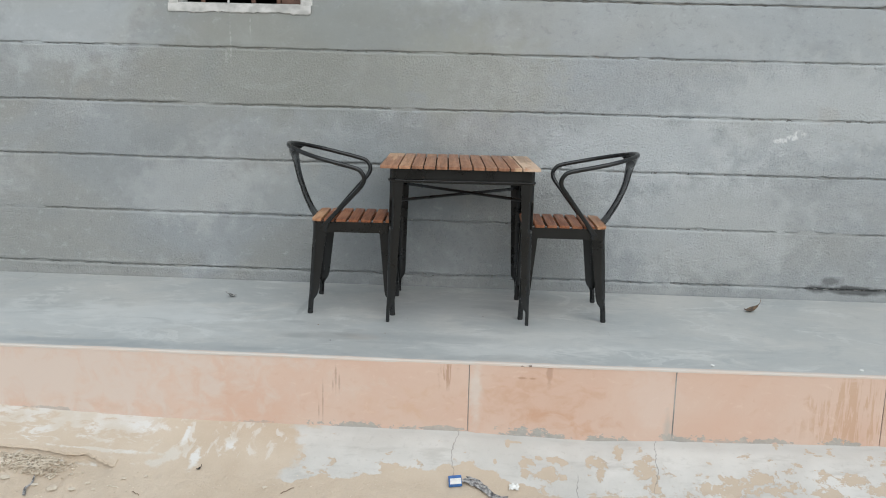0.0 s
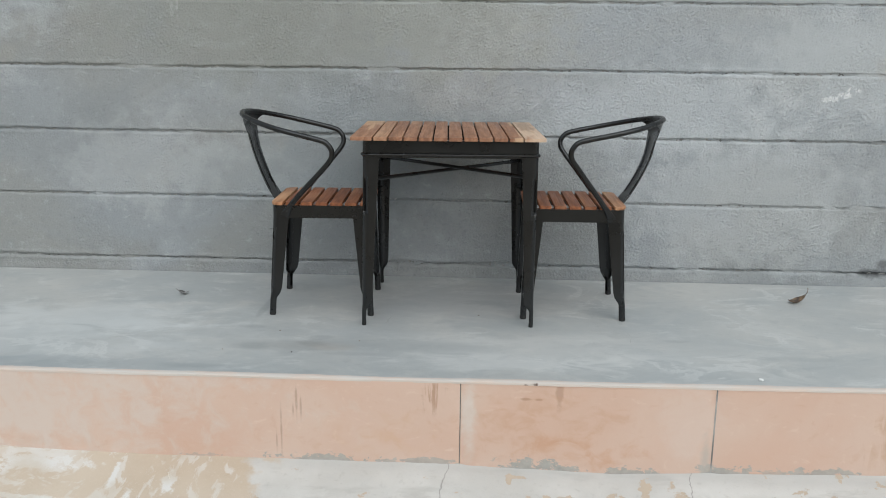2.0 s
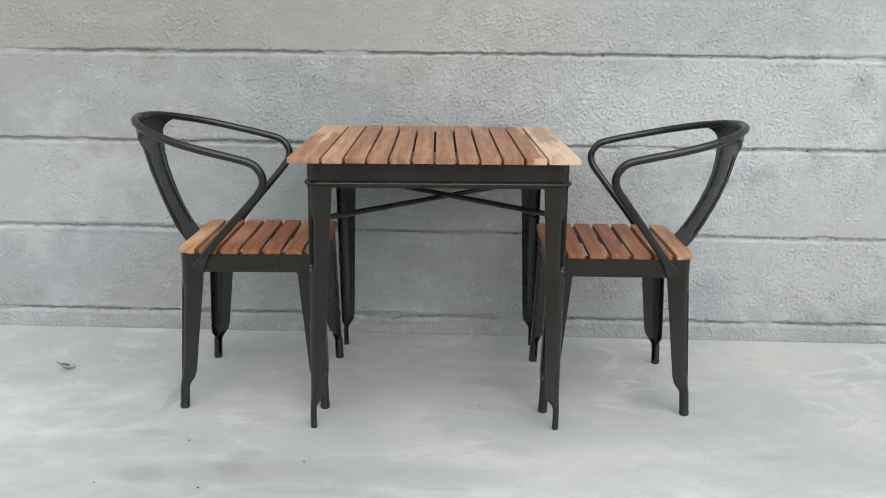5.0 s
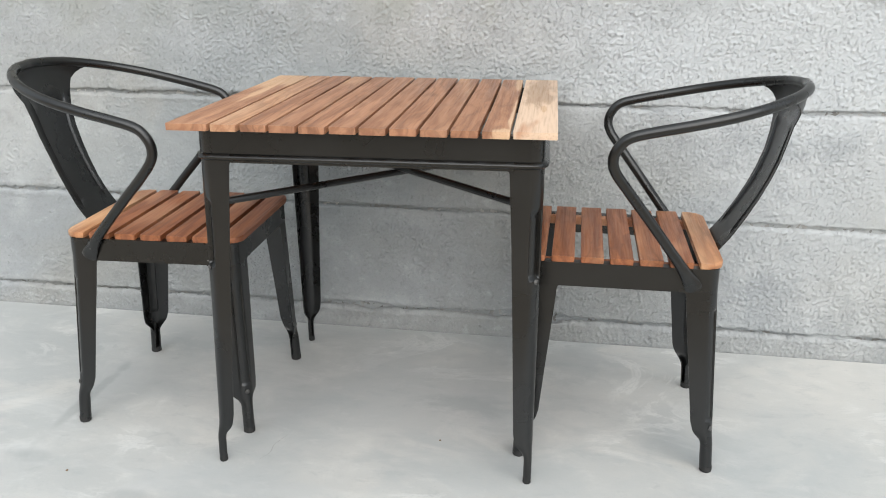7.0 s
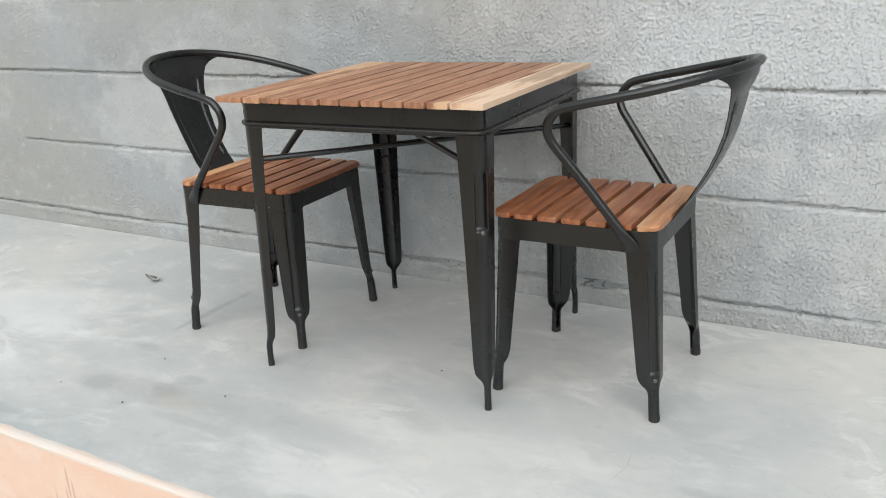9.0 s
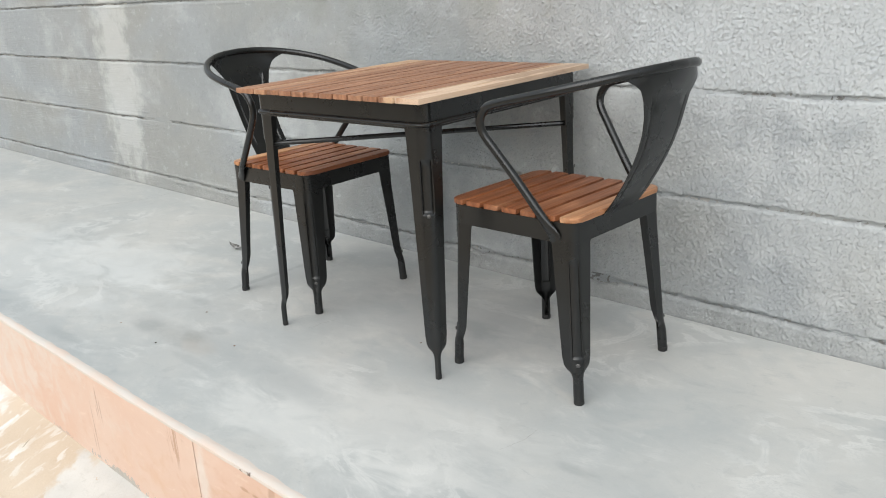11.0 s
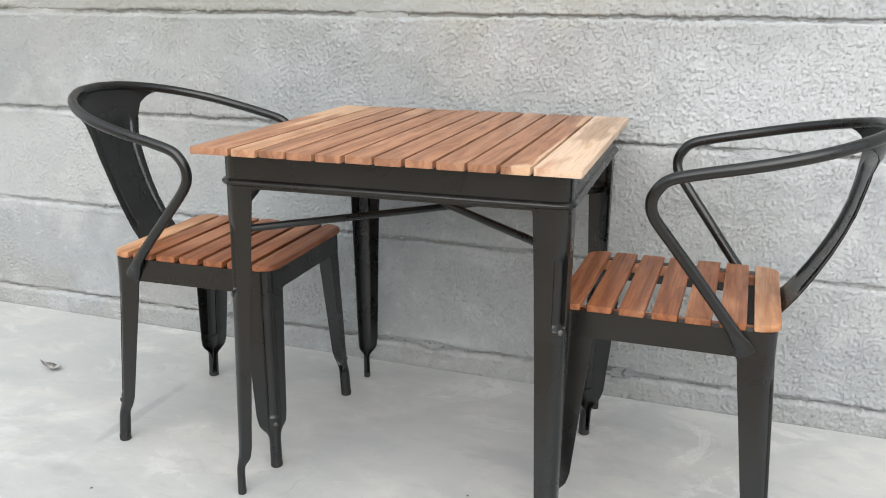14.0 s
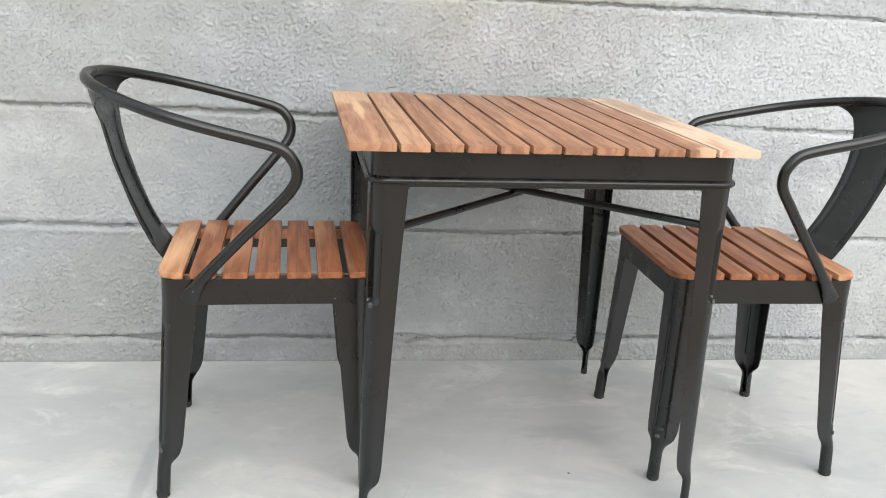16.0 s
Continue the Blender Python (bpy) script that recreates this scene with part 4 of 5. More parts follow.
# ---- the wall of long cement planks ----
SEAMS = [-0.06, 0.066, 0.378, 0.688, 0.993, 1.300, 1.590, 1.90, 2.21, 2.52]
WIN = (-1.60, -0.915, 1.534, 2.12)
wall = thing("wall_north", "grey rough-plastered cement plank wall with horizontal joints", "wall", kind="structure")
WX0, WX1 = -7.0, 5.0


def lattice(ix, iz, seed):
    """A fixed random value in 0 to 1 for every lattice point."""
    h = (ix * 374761393 + iz * 668265263 + seed * 144665 + 1013904223) & 0xFFFFFFFF
    h = ((h ^ (h >> 13)) * 1274126177) & 0xFFFFFFFF
    return ((h ^ (h >> 16)) & 0xFFFFFF) / float(0x1000000)


def rough_field(x, z, scale, seed, octaves=3, fall=0.55):
    """Fractal noise over the plane, 0 to 1 with its middle at 0.5."""
    total, weight, gain = 0.0, 0.0, 1.0
    for o in range(octaves):
        u, v = x * scale + 131.7 + 17.3 * o, z * scale + 57.9 + 9.1 * o
        # turn every octave, so that the lattice does not show
        u, v = u * math.cos(0.6 + o) - v * math.sin(0.6 + o), u * math.sin(0.6 + o) + v * math.cos(0.6 + o)
        iu, iv = np.floor(u).astype(np.int64), np.floor(v).astype(np.int64)
        fu, fv = u - iu, v - iv
        fu, fv = fu * fu * (3 - 2 * fu), fv * fv * (3 - 2 * fv)
        low = lattice(iu, iv, seed + o) * (1 - fu) + lattice(iu + 1, iv, seed + o) * fu
        high = lattice(iu, iv + 1, seed + o) * (1 - fu) + lattice(iu + 1, iv + 1, seed + o) * fu
        total, weight = total + gain * (low * (1 - fv) + high * fv), weight + gain
        gain, scale = gain * fall, scale * 2.03
    return total / weight


def step01(v, low, high):
    v = np.clip((v - low) / (high - low), 0.0, 1.0)
    return v * v * (3 - 2 * v)


def grains(x, z, cell, seed, share):
    """Round grains of uneven size thrown over the plane: their height, 0 to 1."""
    u, v = x / cell, z / cell
    iu, iv = np.floor(u).astype(np.int64), np.floor(v).astype(np.int64)
    best = np.zeros_like(x)
    for di in (-1, 0, 1):
        for dj in (-1, 0, 1):
            a, b = iu + di, iv + dj
            r = (0.22 + 0.38 * lattice(a, b, seed + 2)) * (lattice(a, b, seed + 3) < share)
            d2 = (u - a - lattice(a, b, seed)) ** 2 + (v - b - lattice(a, b, seed + 1)) ** 2
            best = np.maximum(best, np.sqrt(np.clip(1 - d2 / np.maximum(r, 1e-3) ** 2, 0, 1)) * r / 0.5)
    return best


def plank(k):
    """One plank: thrown cement crumbs on its face, broken lips along its joints."""
    fine = k < 5
    d = 0.0029 if fine else 0.02
    cols = np.concatenate([np.arange(WX0, -2.6, 0.03), np.arange(-2.6, 2.3, d), np.arange(2.3, WX1 + 0.03, 0.03)])
    z0, z1 = SEAMS[k] + 0.0025, SEAMS[k + 1] - 0.0025
    inner = max(4, int((z1 - z0 - 0.016) / d))
    rows = np.concatenate([[0.0, 0.003], 0.008 + (z1 - z0 - 0.016) * np.arange(inner + 1) / inner, [z1 - z0 - 0.003, z1 - z0]])
    x, up = np.meshgrid(cols, rows)
    z = z0 + up
    edge = np.minimum(up, (z1 - z0) - up)
    lower = up < (z1 - z0) / 2
    joint = np.where(lower, k, k + 1) * 3.7
    proud = 0.007 if k == 0 else 0.0015 * math.sin(k * 2.4)
    # the throw is coarse in drifts and nearly smooth between them
    drift = rough_field(x, z + k * 0.7, 3.4, 11, 3) + np.clip((x + 0.5) * 0.07, -0.13, 0.08)
    coarse = 0.52 + 0.48 * step01(drift, 0.38, 0.60)
    if k == 0:
        coarse = coarse * 0 + 1.05
    crumb = grains(x, z, 0.0082, 21, 0.48) * (0.55 + 0.45 * step01(rough_field(x, z, 24.0, 23, 2), 0.35, 0.6))
    crumb = np.maximum(crumb, 0.7 * grains(x, z, 0.0066, 25, 0.45))
    y = -proud - 0.0020 * (rough_field(x, z, 5.0, 5, 2) - 0.5) - 0.0007 * (rough_field(x, z, 26.0, 7, 2) - 0.5)
    y = y - coarse * 0.0032 * crumb - 0.0006 * (rough_field(x, z, 130.0, 41, 2) - 0.5)
    # lips: rounded off in stretches, torn in others, the plank below with a sloping trowelled rim
    y = y + 0.005 * np.clip(1 - edge / 0.005, 0, 1) ** 2 * np.clip(3.2 * rough_field(x, joint, 7.0, 51, 2) - 0.9, 0, 1.4)
    y = y + np.where(lower, 0.0, 0.006) * np.clip(1 - edge / 0.012, 0, 1) * step01(rough_field(x, joint, 2.3, 53, 2), 0.35, 0.6)
    y = y - 0.0022 * step01(1 - np.abs(edge - 0.014) / 0.012, 0, 1) * step01(rough_field(x, joint, 4.0, 57, 2), 0.52, 0.75)
    y = y + np.where(edge < 0.001, 0.004 + 0.006 * step01(rough_field(x, joint, 4.0, 59, 2), 0.3, 0.6), 0.0)
    fade = np.clip(1 - edge / 0.03, 0, 1)
    wander = 0.008 * (rough_field(x, joint, 1.1, 61, 2) - 0.5) + 0.006 * (rough_field(x, joint, 11.0, 63, 2) - 0.5)
    torn = np.clip(1 - edge / 0.014, 0, 1) * (0.013 * (rough_field(x, joint, 55.0, 67 + k, 3, 0.75) - 0.44) + 0.022 * step01(rough_field(x, joint, 3.1, 71, 3), 0.66, 0.85))
    z = z + wander * fade + np.where(lower, torn, -torn) - 0.0018 * x
    ny, nx = x.shape
    verts = np.stack([x, y, z], axis=-1).reshape(-1, 3)
    i, j = np.meshgrid(np.arange(nx - 1), np.arange(ny - 1))
    a = (j * nx + i).ravel()
    faces = np.stack([a, a + 1, a + nx + 1, a + nx], axis=-1)
    mid = verts[faces].mean(axis=1)
    hole = (mid[:, 0] > WIN[0]) & (mid[:, 0] < WIN[1]) & (mid[:, 2] > WIN[2]) & (mid[:, 2] < WIN[3])
    faces = faces[~hole]
    mesh = bpy.data.meshes.new("plank")
    mesh.from_pydata(verts.tolist(), [], faces.tolist())
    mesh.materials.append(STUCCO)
    mesh.shade_smooth()
    return mesh


for k in range(len(SEAMS) - 1):
    part("plank", plank(k), None, wall)


def joint_fill(k):
    """The mortar in a joint: flush in stretches, sunk or fallen out in others."""
    x, v = np.meshgrid(np.arange(-2.7, 2.4, 0.005), np.linspace(-0.016, 0.016, 9))
    sunk = step01(rough_field(x, v * 0.3 + k * 5.1, 5.0, 81, 3, 0.7), 0.26, 0.42)
    y = 0.0022 + 0.0095 * sunk - 0.003 * rough_field(x, v + k, 110.0, 83, 2)
    wander = 0.008 * (rough_field(x, x * 0 + k * 3.7, 1.1, 61, 2) - 0.5)
    z = SEAMS[k] + v + wander - 0.0018 * x
    mid = (x > WIN[0] - 0.05) & (x < WIN[1] + 0.05) & (SEAMS[k] > WIN[2]) & (SEAMS[k] < WIN[3])
    y = np.where(mid, 0.0102, y)
    ny, nx = x.shape
    i, j = np.meshgrid(np.arange(nx - 1), np.arange(ny - 1))
    a = (j * nx + i).ravel()
    mesh = bpy.data.meshes.new("joint_mortar")
    mesh.from_pydata(np.stack([x, y, z], axis=-1).reshape(-1, 3).tolist(), [], np.stack([a, a + 1, a + nx + 1, a + nx], axis=-1).tolist())
    mesh.materials.append(STUCCO)
    mesh.shade_smooth()
    return mesh


for k in range(1, 6):
    part("joint_mortar", joint_fill(k), None, wall)
# the solid body of the wall behind the planks, with the window's opening through it
for x0, x1, z0, z1 in ((WX0, WIN[0], -0.4, 2.52), (WIN[1], WX1, -0.4, 2.52), (WIN[0], WIN[1], -0.4, WIN[2]), (WIN[0], WIN[1], WIN[3], 2.52)):
    part("wall_core", box(x0, x1, 0.0105, 0.15, z0, z1), JOINT, wall, smooth=0)

window = thing("window_1", "small barred window opening with a white painted surround", "window", kind="structure")


def surround(edge):
    """One side of the hand-daubed white border; edge: the inner line from a to b and the way outward."""
    a, b, out, width = edge
    a, b, out = Vector(a), Vector(b), Vector(out)

    def place(i, j):
        p = a + (b - a) * i / 40
        wide = width * (1 + 0.35 * noise.noise((p.x * 9, p.z * 9, 1)) + 0.2 * noise.noise((p.x * 40, p.z * 40, 3)))
        q = p + out * wide * (0, 0.5, 0.93, 1.0)[j]
        return q.x, (-0.007, -0.009, -0.007, 0.002)[j], q.z

    return sheet(41, 4, place)


x0, x1, z0, z1 = WIN
for edge in (((x0 - 0.05, 0, z0), (x1 + 0.05, 0, z0), (0, 0, -1), 0.045), ((x0, 0, z0), (x0, 0, z1), (-1, 0, 0), 0.05), ((x1, 0, z0), (x1, 0, z1), (1, 0, 0), 0.05), ((x0 - 0.05, 0, z1), (x1 + 0.05, 0, z1), (0, 0, 1), 0.05)):
    part("surround", surround(edge), WHITEWASH, window)
for bx in ((x0 - 0.001, x0 + 0.006, z0, z1), (x1 - 0.006, x1 + 0.001, z0, z1), (x0 + 0.006, x1 - 0.006, z0 - 0.001, z0 + 0.004), (x0 + 0.006, x1 - 0.006, z1 - 0.004, z1 + 0.001)):
    part("reveal", box(bx[0], bx[1], -0.006, 0.149, bx[2], bx[3]), WHITEWASH, window)
for x in (-1.474, -1.194, -1.054):
    part("bar", box(x - 0.011, x + 0.011, 0.05, 0.07, z0 + 0.004, z1 - 0.004, 0.003), BROWN_BAR, window)
part("bar", box(-1.337, -1.326, 0.045, 0.056, z0 + 0.004, z1 - 0.004, 0.002), WHITEWASH, window, "thin white bar")
part("crossbar", box(-1.043, -0.922, 0.072, 0.09, z0 + 0.012, z0 + 0.034, 0.002), BROWN_BAR, window)
part("post", box(-0.950, -0.923, 0.092, 0.115, z0 + 0.004, z1 - 0.004, 0.002), BROWN_BAR, window)
room = box(-2.6, 0.1, 0.152, 2.4, -0.4, 2.52)
bmesh.ops.delete(room, geom=[f for f in room.faces if f.calc_center_median().y < 0.2], context="FACES")
tagged(new("room_behind", finish(room, "room_behind", DARK, 0)), "unlit dark room seen through the window bars", "room", kind="structure")


# ---- the table ----
def slat_mesh(name, width, length, z0, z1, mat, radii=(0, 0, 0, 0)):
    return finish(slab(rounded(-width / 2, width / 2, -length / 2, length / 2, [max(r, 0.002) for r in radii], 5), z0, z1, 0.0026), name, mat, 40)


def shared(mesh, mat):
    twin = mesh.copy()
    twin.materials[0] = mat
    return twin


table = thing("dining_table", "square slatted acacia table on dark gunmetal sheet-steel legs", "table", pose(-0.0150, -0.431, 0, 0, 0, 2.6))
T_TOP, T_THICK, T_HALF = 0.7595, 0.0135, 0.342
# the frame stands a little racked: how far each corner leans out of square, at the foot and under the top
RACKED = {(-1, -1): ((-0.008, -0.004), (0.0, 0.0)), (1, -1): ((-0.003, -0.008), (0.0, 0.0)), (1, 1): ((-0.004, -0.014), (0.0, -0.010)), (-1, 1): ((0.018, -0.016), (0.004, -0.010))}


def racked(bm):
    for v in bm.verts:
        u, w, h = (v.co.x / T_HALF + 1) / 2, (v.co.y / T_HALF + 1) / 2, min(1.0, v.co.z / 0.68)
        for (sx, sy), (foot, top) in RACKED.items():
            k = (u if sx > 0 else 1 - u) * (w if sy > 0 else 1 - w)
            v.co.x += k * (foot[0] + (top[0] - foot[0]) * h)
            v.co.y += k * (foot[1] + (top[1] - foot[1]) * h)
    return bm


bead = [(0.0, 0.7455), (0.0, 0.6965), (0.002, 0.6955), (0.0058, 0.6935), (0.0078, 0.6900), (0.0072, 0.6860), (0.0035, 0.6830), (0.0, 0.6822), (-0.0005, 0.678), (-0.003, 0.678), (-0.003, 0.743), (-0.02, 0.743), (-0.02, 0.7455)]
part("apron", racked(band(T_HALF, 0.030, bead)), METAL, table, "dark steel apron with a pressed bead")
t_widths = [(0.0, 0.017), (0.05, 0.024), (0.085, 0.036), (0.12, 0.041), (0.35, 0.050), (0.55, 0.059), (0.672, 0.066), (0.676, 0.067), (0.678, 0.069)]
T_LEG, T_FOOT = (T_HALF - 0.0005, T_HALF - 0.0005), (0.342, 0.340)
for sx, sy in ((-1, -1), (1, -1), (1, 1), (-1, 1)):
    leg = part("leg", racked(pressed_leg(sx, sy, 0.678, T_LEG, T_FOOT, t_widths, 0.030, 0.0085, (0.462, 0.598, 0.011, 4.4), 0.078)), METAL, table)
    part("foot", racked(foot_cap(sx, sy, T_FOOT, 0.0088)), RUBBER, leg)
    part("weld_spot", racked(weld_spot(sx, sy, 0.455, 0.678, T_LEG, T_FOOT, 0.030)), STEEL, leg, "small pale ground spot")
for a, b, z in (((-1, -1), (1, 1), 0.589), ((-1, 1), (1, -1), 0.602)):
    bm = bmesh.new()
    e = 0.318
    bridge(bm, rod([(a[0] * e, a[1] * e, z), (a[0] * e * 0.5, a[1] * e * 0.5, z), (0, 0, z), (b[0] * e * 0.5, b[1] * e * 0.5, z), (b[0] * e, b[1] * e, z)], 0.0078))
    part("brace", racked(bm), METAL, table)
W_OUT, W_IN, GAP = 0.0815, 0.0507, 0.0069
length = 0.737
inner = slat_mesh("slat", W_IN, length, 0, T_THICK, WOOD)
outer = slat_mesh("slat", W_OUT, length, 0, T_THICK, WOOD_STREAK)
inner_streak, outer_pale, inner_honey = shared(inner, WOOD_STREAK), shared(outer, WOOD_PALE), shared(inner, WOOD_HONEY)
inner_tipped, outer_edged = shared(inner, WOOD_TIPPED), shared(outer, WOOD_EDGED)
inner_brown = shared(inner, WOOD_BROWN)
order = [outer_edged, inner_honey, inner_brown, inner_streak, inner_brown, inner_streak, inner_streak, inner_brown, inner_streak, inner_brown, inner_tipped, outer_pale]
x = -0.0095 - (2 * W_OUT + 10 * W_IN + 11 * GAP) / 2
rnd = random.Random(4)
for mesh in order:
    w = W_OUT if mesh in (outer_edged, outer_pale) else W_IN
    ob = part("slat", mesh, None, table)
    ob.location = (x + w / 2, -0.0075 - 0.002 * (x + w / 2) + rnd.uniform(-0.0015, 0.0015), T_TOP - T_THICK + rnd.uniform(0, 0.0008))
    ob.rotation_euler = (0, 0, -0.002 + rnd.uniform(-0.0015, 0.0015))
    x += w + GAP


# ---- the two armchairs ----
RIM_X, RIM_Y, RIM_Z, RIM_DEEP, RIM_RISE = -0.1081, 0.2519, 0.7521, 0.248, 0.0633


def leaned(p, lean):
    """The arms and back of each chair sit a little off its legs: lean gives the shift, the tilt back and sideways and the twist."""
    dx, dy, dz, back, side, twist = lean
    k = smooth01((p[2] - 0.45) / 0.2)
    x, y = p[0] + dx * k, p[1] + dy * k
    return Vector((x + twist * y / 0.24 * k, y, p[2] + k * (dz + back * max(0.0, min(1.0, -x / 0.35)) + side * y / 0.24)))


def rim_height(x):
    k = max(0.0, min(1.0, (RIM_X - x) / RIM_DEEP))
    return RIM_Z + k * RIM_RISE - 0.0054 * k * (1 - k)


def rim_x(y):
    return RIM_X - RIM_DEEP * math.sqrt(max(0.0, 1 - (y / RIM_Y) ** 2))


def arm_path(s, lean):
    """From the side rail up to the front bend, back along the arm and half round the rim."""
    pts = [(-0.1445, 0.1965, 0.416), (-0.1320, 0.1995, 0.4380), (-0.1100, 0.2050, 0.4712), (-0.0518, 0.2195, 0.5453), (0.0052, 0.2372, 0.6148), (0.0331, 0.2459, 0.6530), (0.0385, 0.2509, 0.6813), (0.0283, 0.2524, 0.7047), (0.0075, 0.2529, 0.7225), (-0.0438, 0.2529, 0.7372), (RIM_X, RIM_Y, RIM_Z)]
    for phi in (18, 36, 54, 72, 90):
        x = RIM_X - RIM_DEEP * math.sin(radians(phi))
        pts.append((x, RIM_Y * math.cos(radians(phi)), rim_height(x)))
    return [leaned((x, s * y, z), lean) for x, y, z in pts]


def arm_tube(lean):
    r = 0.0108

    def squash(i):
        flat = 1 - smooth01((i - 1) / 11)
        return r * (1 - 0.68 * flat), r * (1 + (0.65 if i else 0.1) * flat)

    half, other = (rod(catmull(arm_path(s, lean), 5), r, 12, squash) for s in (-1, 1))
    # turn the second half's rings round, so that the two meet point to point at the back
    other = [[ring[-k % 12] for k in range(12)] for ring in other]
    first = min(range(12), key=lambda k: sum((other[-1][(j + k) % 12] - half[-1][j]).length for j in range(12)))
    other = [[ring[(j + first) % 12] for j in range(12)] for ring in other[:-1]]
    bm = bmesh.new()
    bridge(bm, half + other[::-1])
    return bm


def splat(lean):
    """The pressed sheet of the backrest: narrow at the seat, flared into the rim, with a sunk panel."""
    us = [-1, -0.9, -0.77, -0.745, -0.73, -0.715, -0.69, -0.4, 0, 0.4, 0.69, 0.715, 0.73, 0.745, 0.77, 0.9, 1]
    zs = [0.456, 0.462, 0.468, 0.476, 0.486, 0.496, 0.503, 0.510, 0.54, 0.58, 0.62, 0.66, 0.70, 0.722, 0.730, 0.738, 0.752, 0.766, 0.778, 0.788, 0.797, 0.804]
    wide = [(0.408, 0.074), (0.455, 0.075), (0.55, 0.074), (0.62, 0.079), (0.66, 0.083), (0.70, 0.089), (0.738, 0.101), (0.766, 0.122), (0.788, 0.149), (0.804, 0.176)]
    back = [(0.456, -0.1962), (0.462, -0.2000), (0.47, -0.2065), (0.50, -0.229), (0.54, -0.2535), (0.60, -0.285), (0.66, -0.3055), (0.70, -0.314), (0.76, -0.323), (0.804, -0.333)]

    def place(i, j):
        u, z = us[i], zs[j]
        y = u * along(wide, z)
        sag = 0.005 * smooth01((z - 0.52) / 0.1) + 0.007 * smooth01((z - 0.68) / 0.1)
        x = along(back, z) - sag * (1 - u * u)
        field = smooth01((z - 0.496) / 0.010) * smooth01((0.738 - z) / 0.012)
        x += field * (0.0022 * math.exp(-(((abs(u) - 0.73) / 0.02) ** 2)) - 0.0015 * smooth01((0.73 - abs(u)) / 0.03))
        top = smooth01((z - 0.74) / 0.06)
        x += (rim_x(y) - x) * top
        z += (rim_height(x) - 0.804) * top * top
        return leaned((x, y, z), lean)

    return sheet(len(us), len(zs), place, 0.002)


def armchair(m, lean):
    chair = thing("armchair", "dark gunmetal steel armchair with slatted acacia seat", "chair", m, "armchairs at the table")
    half, top = 0.194, 0.410
    rail = [(0.0, 0.4615), (0.0, 0.410), (-0.0025, 0.410), (-0.0025, 0.459), (-0.022, 0.459), (-0.022, 0.4615)]
    frame_band = band(half, 0.026, rail)
    for v in frame_band.verts:
        v.co.x += 0.008 if v.co.x > 0 else 0.0
    part("seat_frame", frame_band, METAL, chair)
    widths = [(0.0, 0.026), (0.05, 0.028), (0.085, 0.041), (0.12, 0.0495), (0.25, 0.057), (0.36, 0.064), (0.404, 0.066), (0.408, 0.0675), (0.410, 0.070)]
    for sx, sy in ((-1, -1), (1, -1), (1, 1), (-1, 1)):
        leg = part("leg", pressed_leg(sx, sy, top, (half + 0.008, half) if sx > 0 else (half, half), (0.2175, 0.212), widths, 0.026, 0.0132, (0.124, 0.37, 0.004, 4.2), 0.082), METAL, chair)
        part("foot", foot_cap(sx, sy, (0.2175, 0.212), 0.0134), RUBBER, leg)
        part("weld_spot", weld_spot(sx, sy, 0.105, top, (half + 0.008, half) if sx > 0 else (half, half), (0.2175, 0.212), 0.026), STEEL, leg, "small pale ground spot")
    for y in (-0.165, 0.165):
        part("batten", box(-0.185, 0.185, y - 0.011, y + 0.011, 0.441, 0.4608, 0.002), WOOD, chair)
    w, gap, ylen = 0.0472, 0.0132, 0.386
    plain = slat_mesh("slat", w, ylen, 0, 0.0128, WOOD)
    front = slat_mesh("slat", w, ylen, 0, 0.0128, WOOD, (0, 0.03, 0.03, 0))
    rear = slat_mesh("slat", w, ylen, 0, 0.0128, WOOD_AMBER, (0.03, 0, 0, 0.03))
    for i in range(7):
        ob = part("slat", rear if i == 0 else front if i == 6 else plain, None, chair)
        ob.location = (-0.1990 + w / 2 + i * (w + gap), 0, 0.4619)
    part("arm_rail", arm_tube(lean), METAL, chair, "bent steel tube arm and back rail", 50)
    part("backrest", splat(lean), METAL, chair, "pressed steel back panel with a sunk field")
    for s in (-1, 1):
        bolt = bmesh.new()
        bridge(bolt, [[(-0.146 + r * math.cos(radians(a)), s * y, 0.431 + r * math.sin(radians(a))) for a in range(0, 360, 30)] for y, r in ((0.194, 0.0055), (0.1985, 0.0055), (0.2, 0.004))])
        part("bolt", bolt, METAL, chair)
    return chair


armchair(pose(-0.5440, -0.4645, 0, 0, 0, 2.7), (0.0176, -0.0080, 0.0074, 0.0014, 0.0014, -0.0054))
armchair(pose(0.5055, -0.4447, 0, 0, 0, 180.6), (-0.0010, -0.0054, 0.0100, -0.0092, 0.0049, 0.0015))


# ---- dry leaves, litter and marks ----
def leaf(name, label, m, size, curl, mat, stalk=True):
    def place(i, j):
        u, v = i / 4 - 1, j / 10
        wide = 0.30 * math.sin(math.pi * min(1, 0.06 + 0.94 * v)) ** 0.8
        return size * (v - 0.5), size * u * wide, size * (curl * (v - 0.35) ** 2 * 1.6 + 0.55 * abs(u) ** 1.5 * wide + 0.03 * math.sin(9 * v + 3 * u)) + 0.002

    ob = thing(name, label, "leaf", m)
    part("blade", sheet(9, 11, place, 0.0006), mat, ob)
    if not stalk:
        return ob
    stem = bmesh.new()
    z = curl * 0.65**2 * 1.6
    bridge(stem, rod([(size * 0.48, 0, size * z * 0.95), (size * 0.56, 0, size * (z + 0.10)), (size * 0.60, 0.002, size * (z + 0.26)), (size * 0.57, 0.004, size * (z + 0.36))], 0.0012, 6))
    part("stem", stem, mat, ob)
    return ob


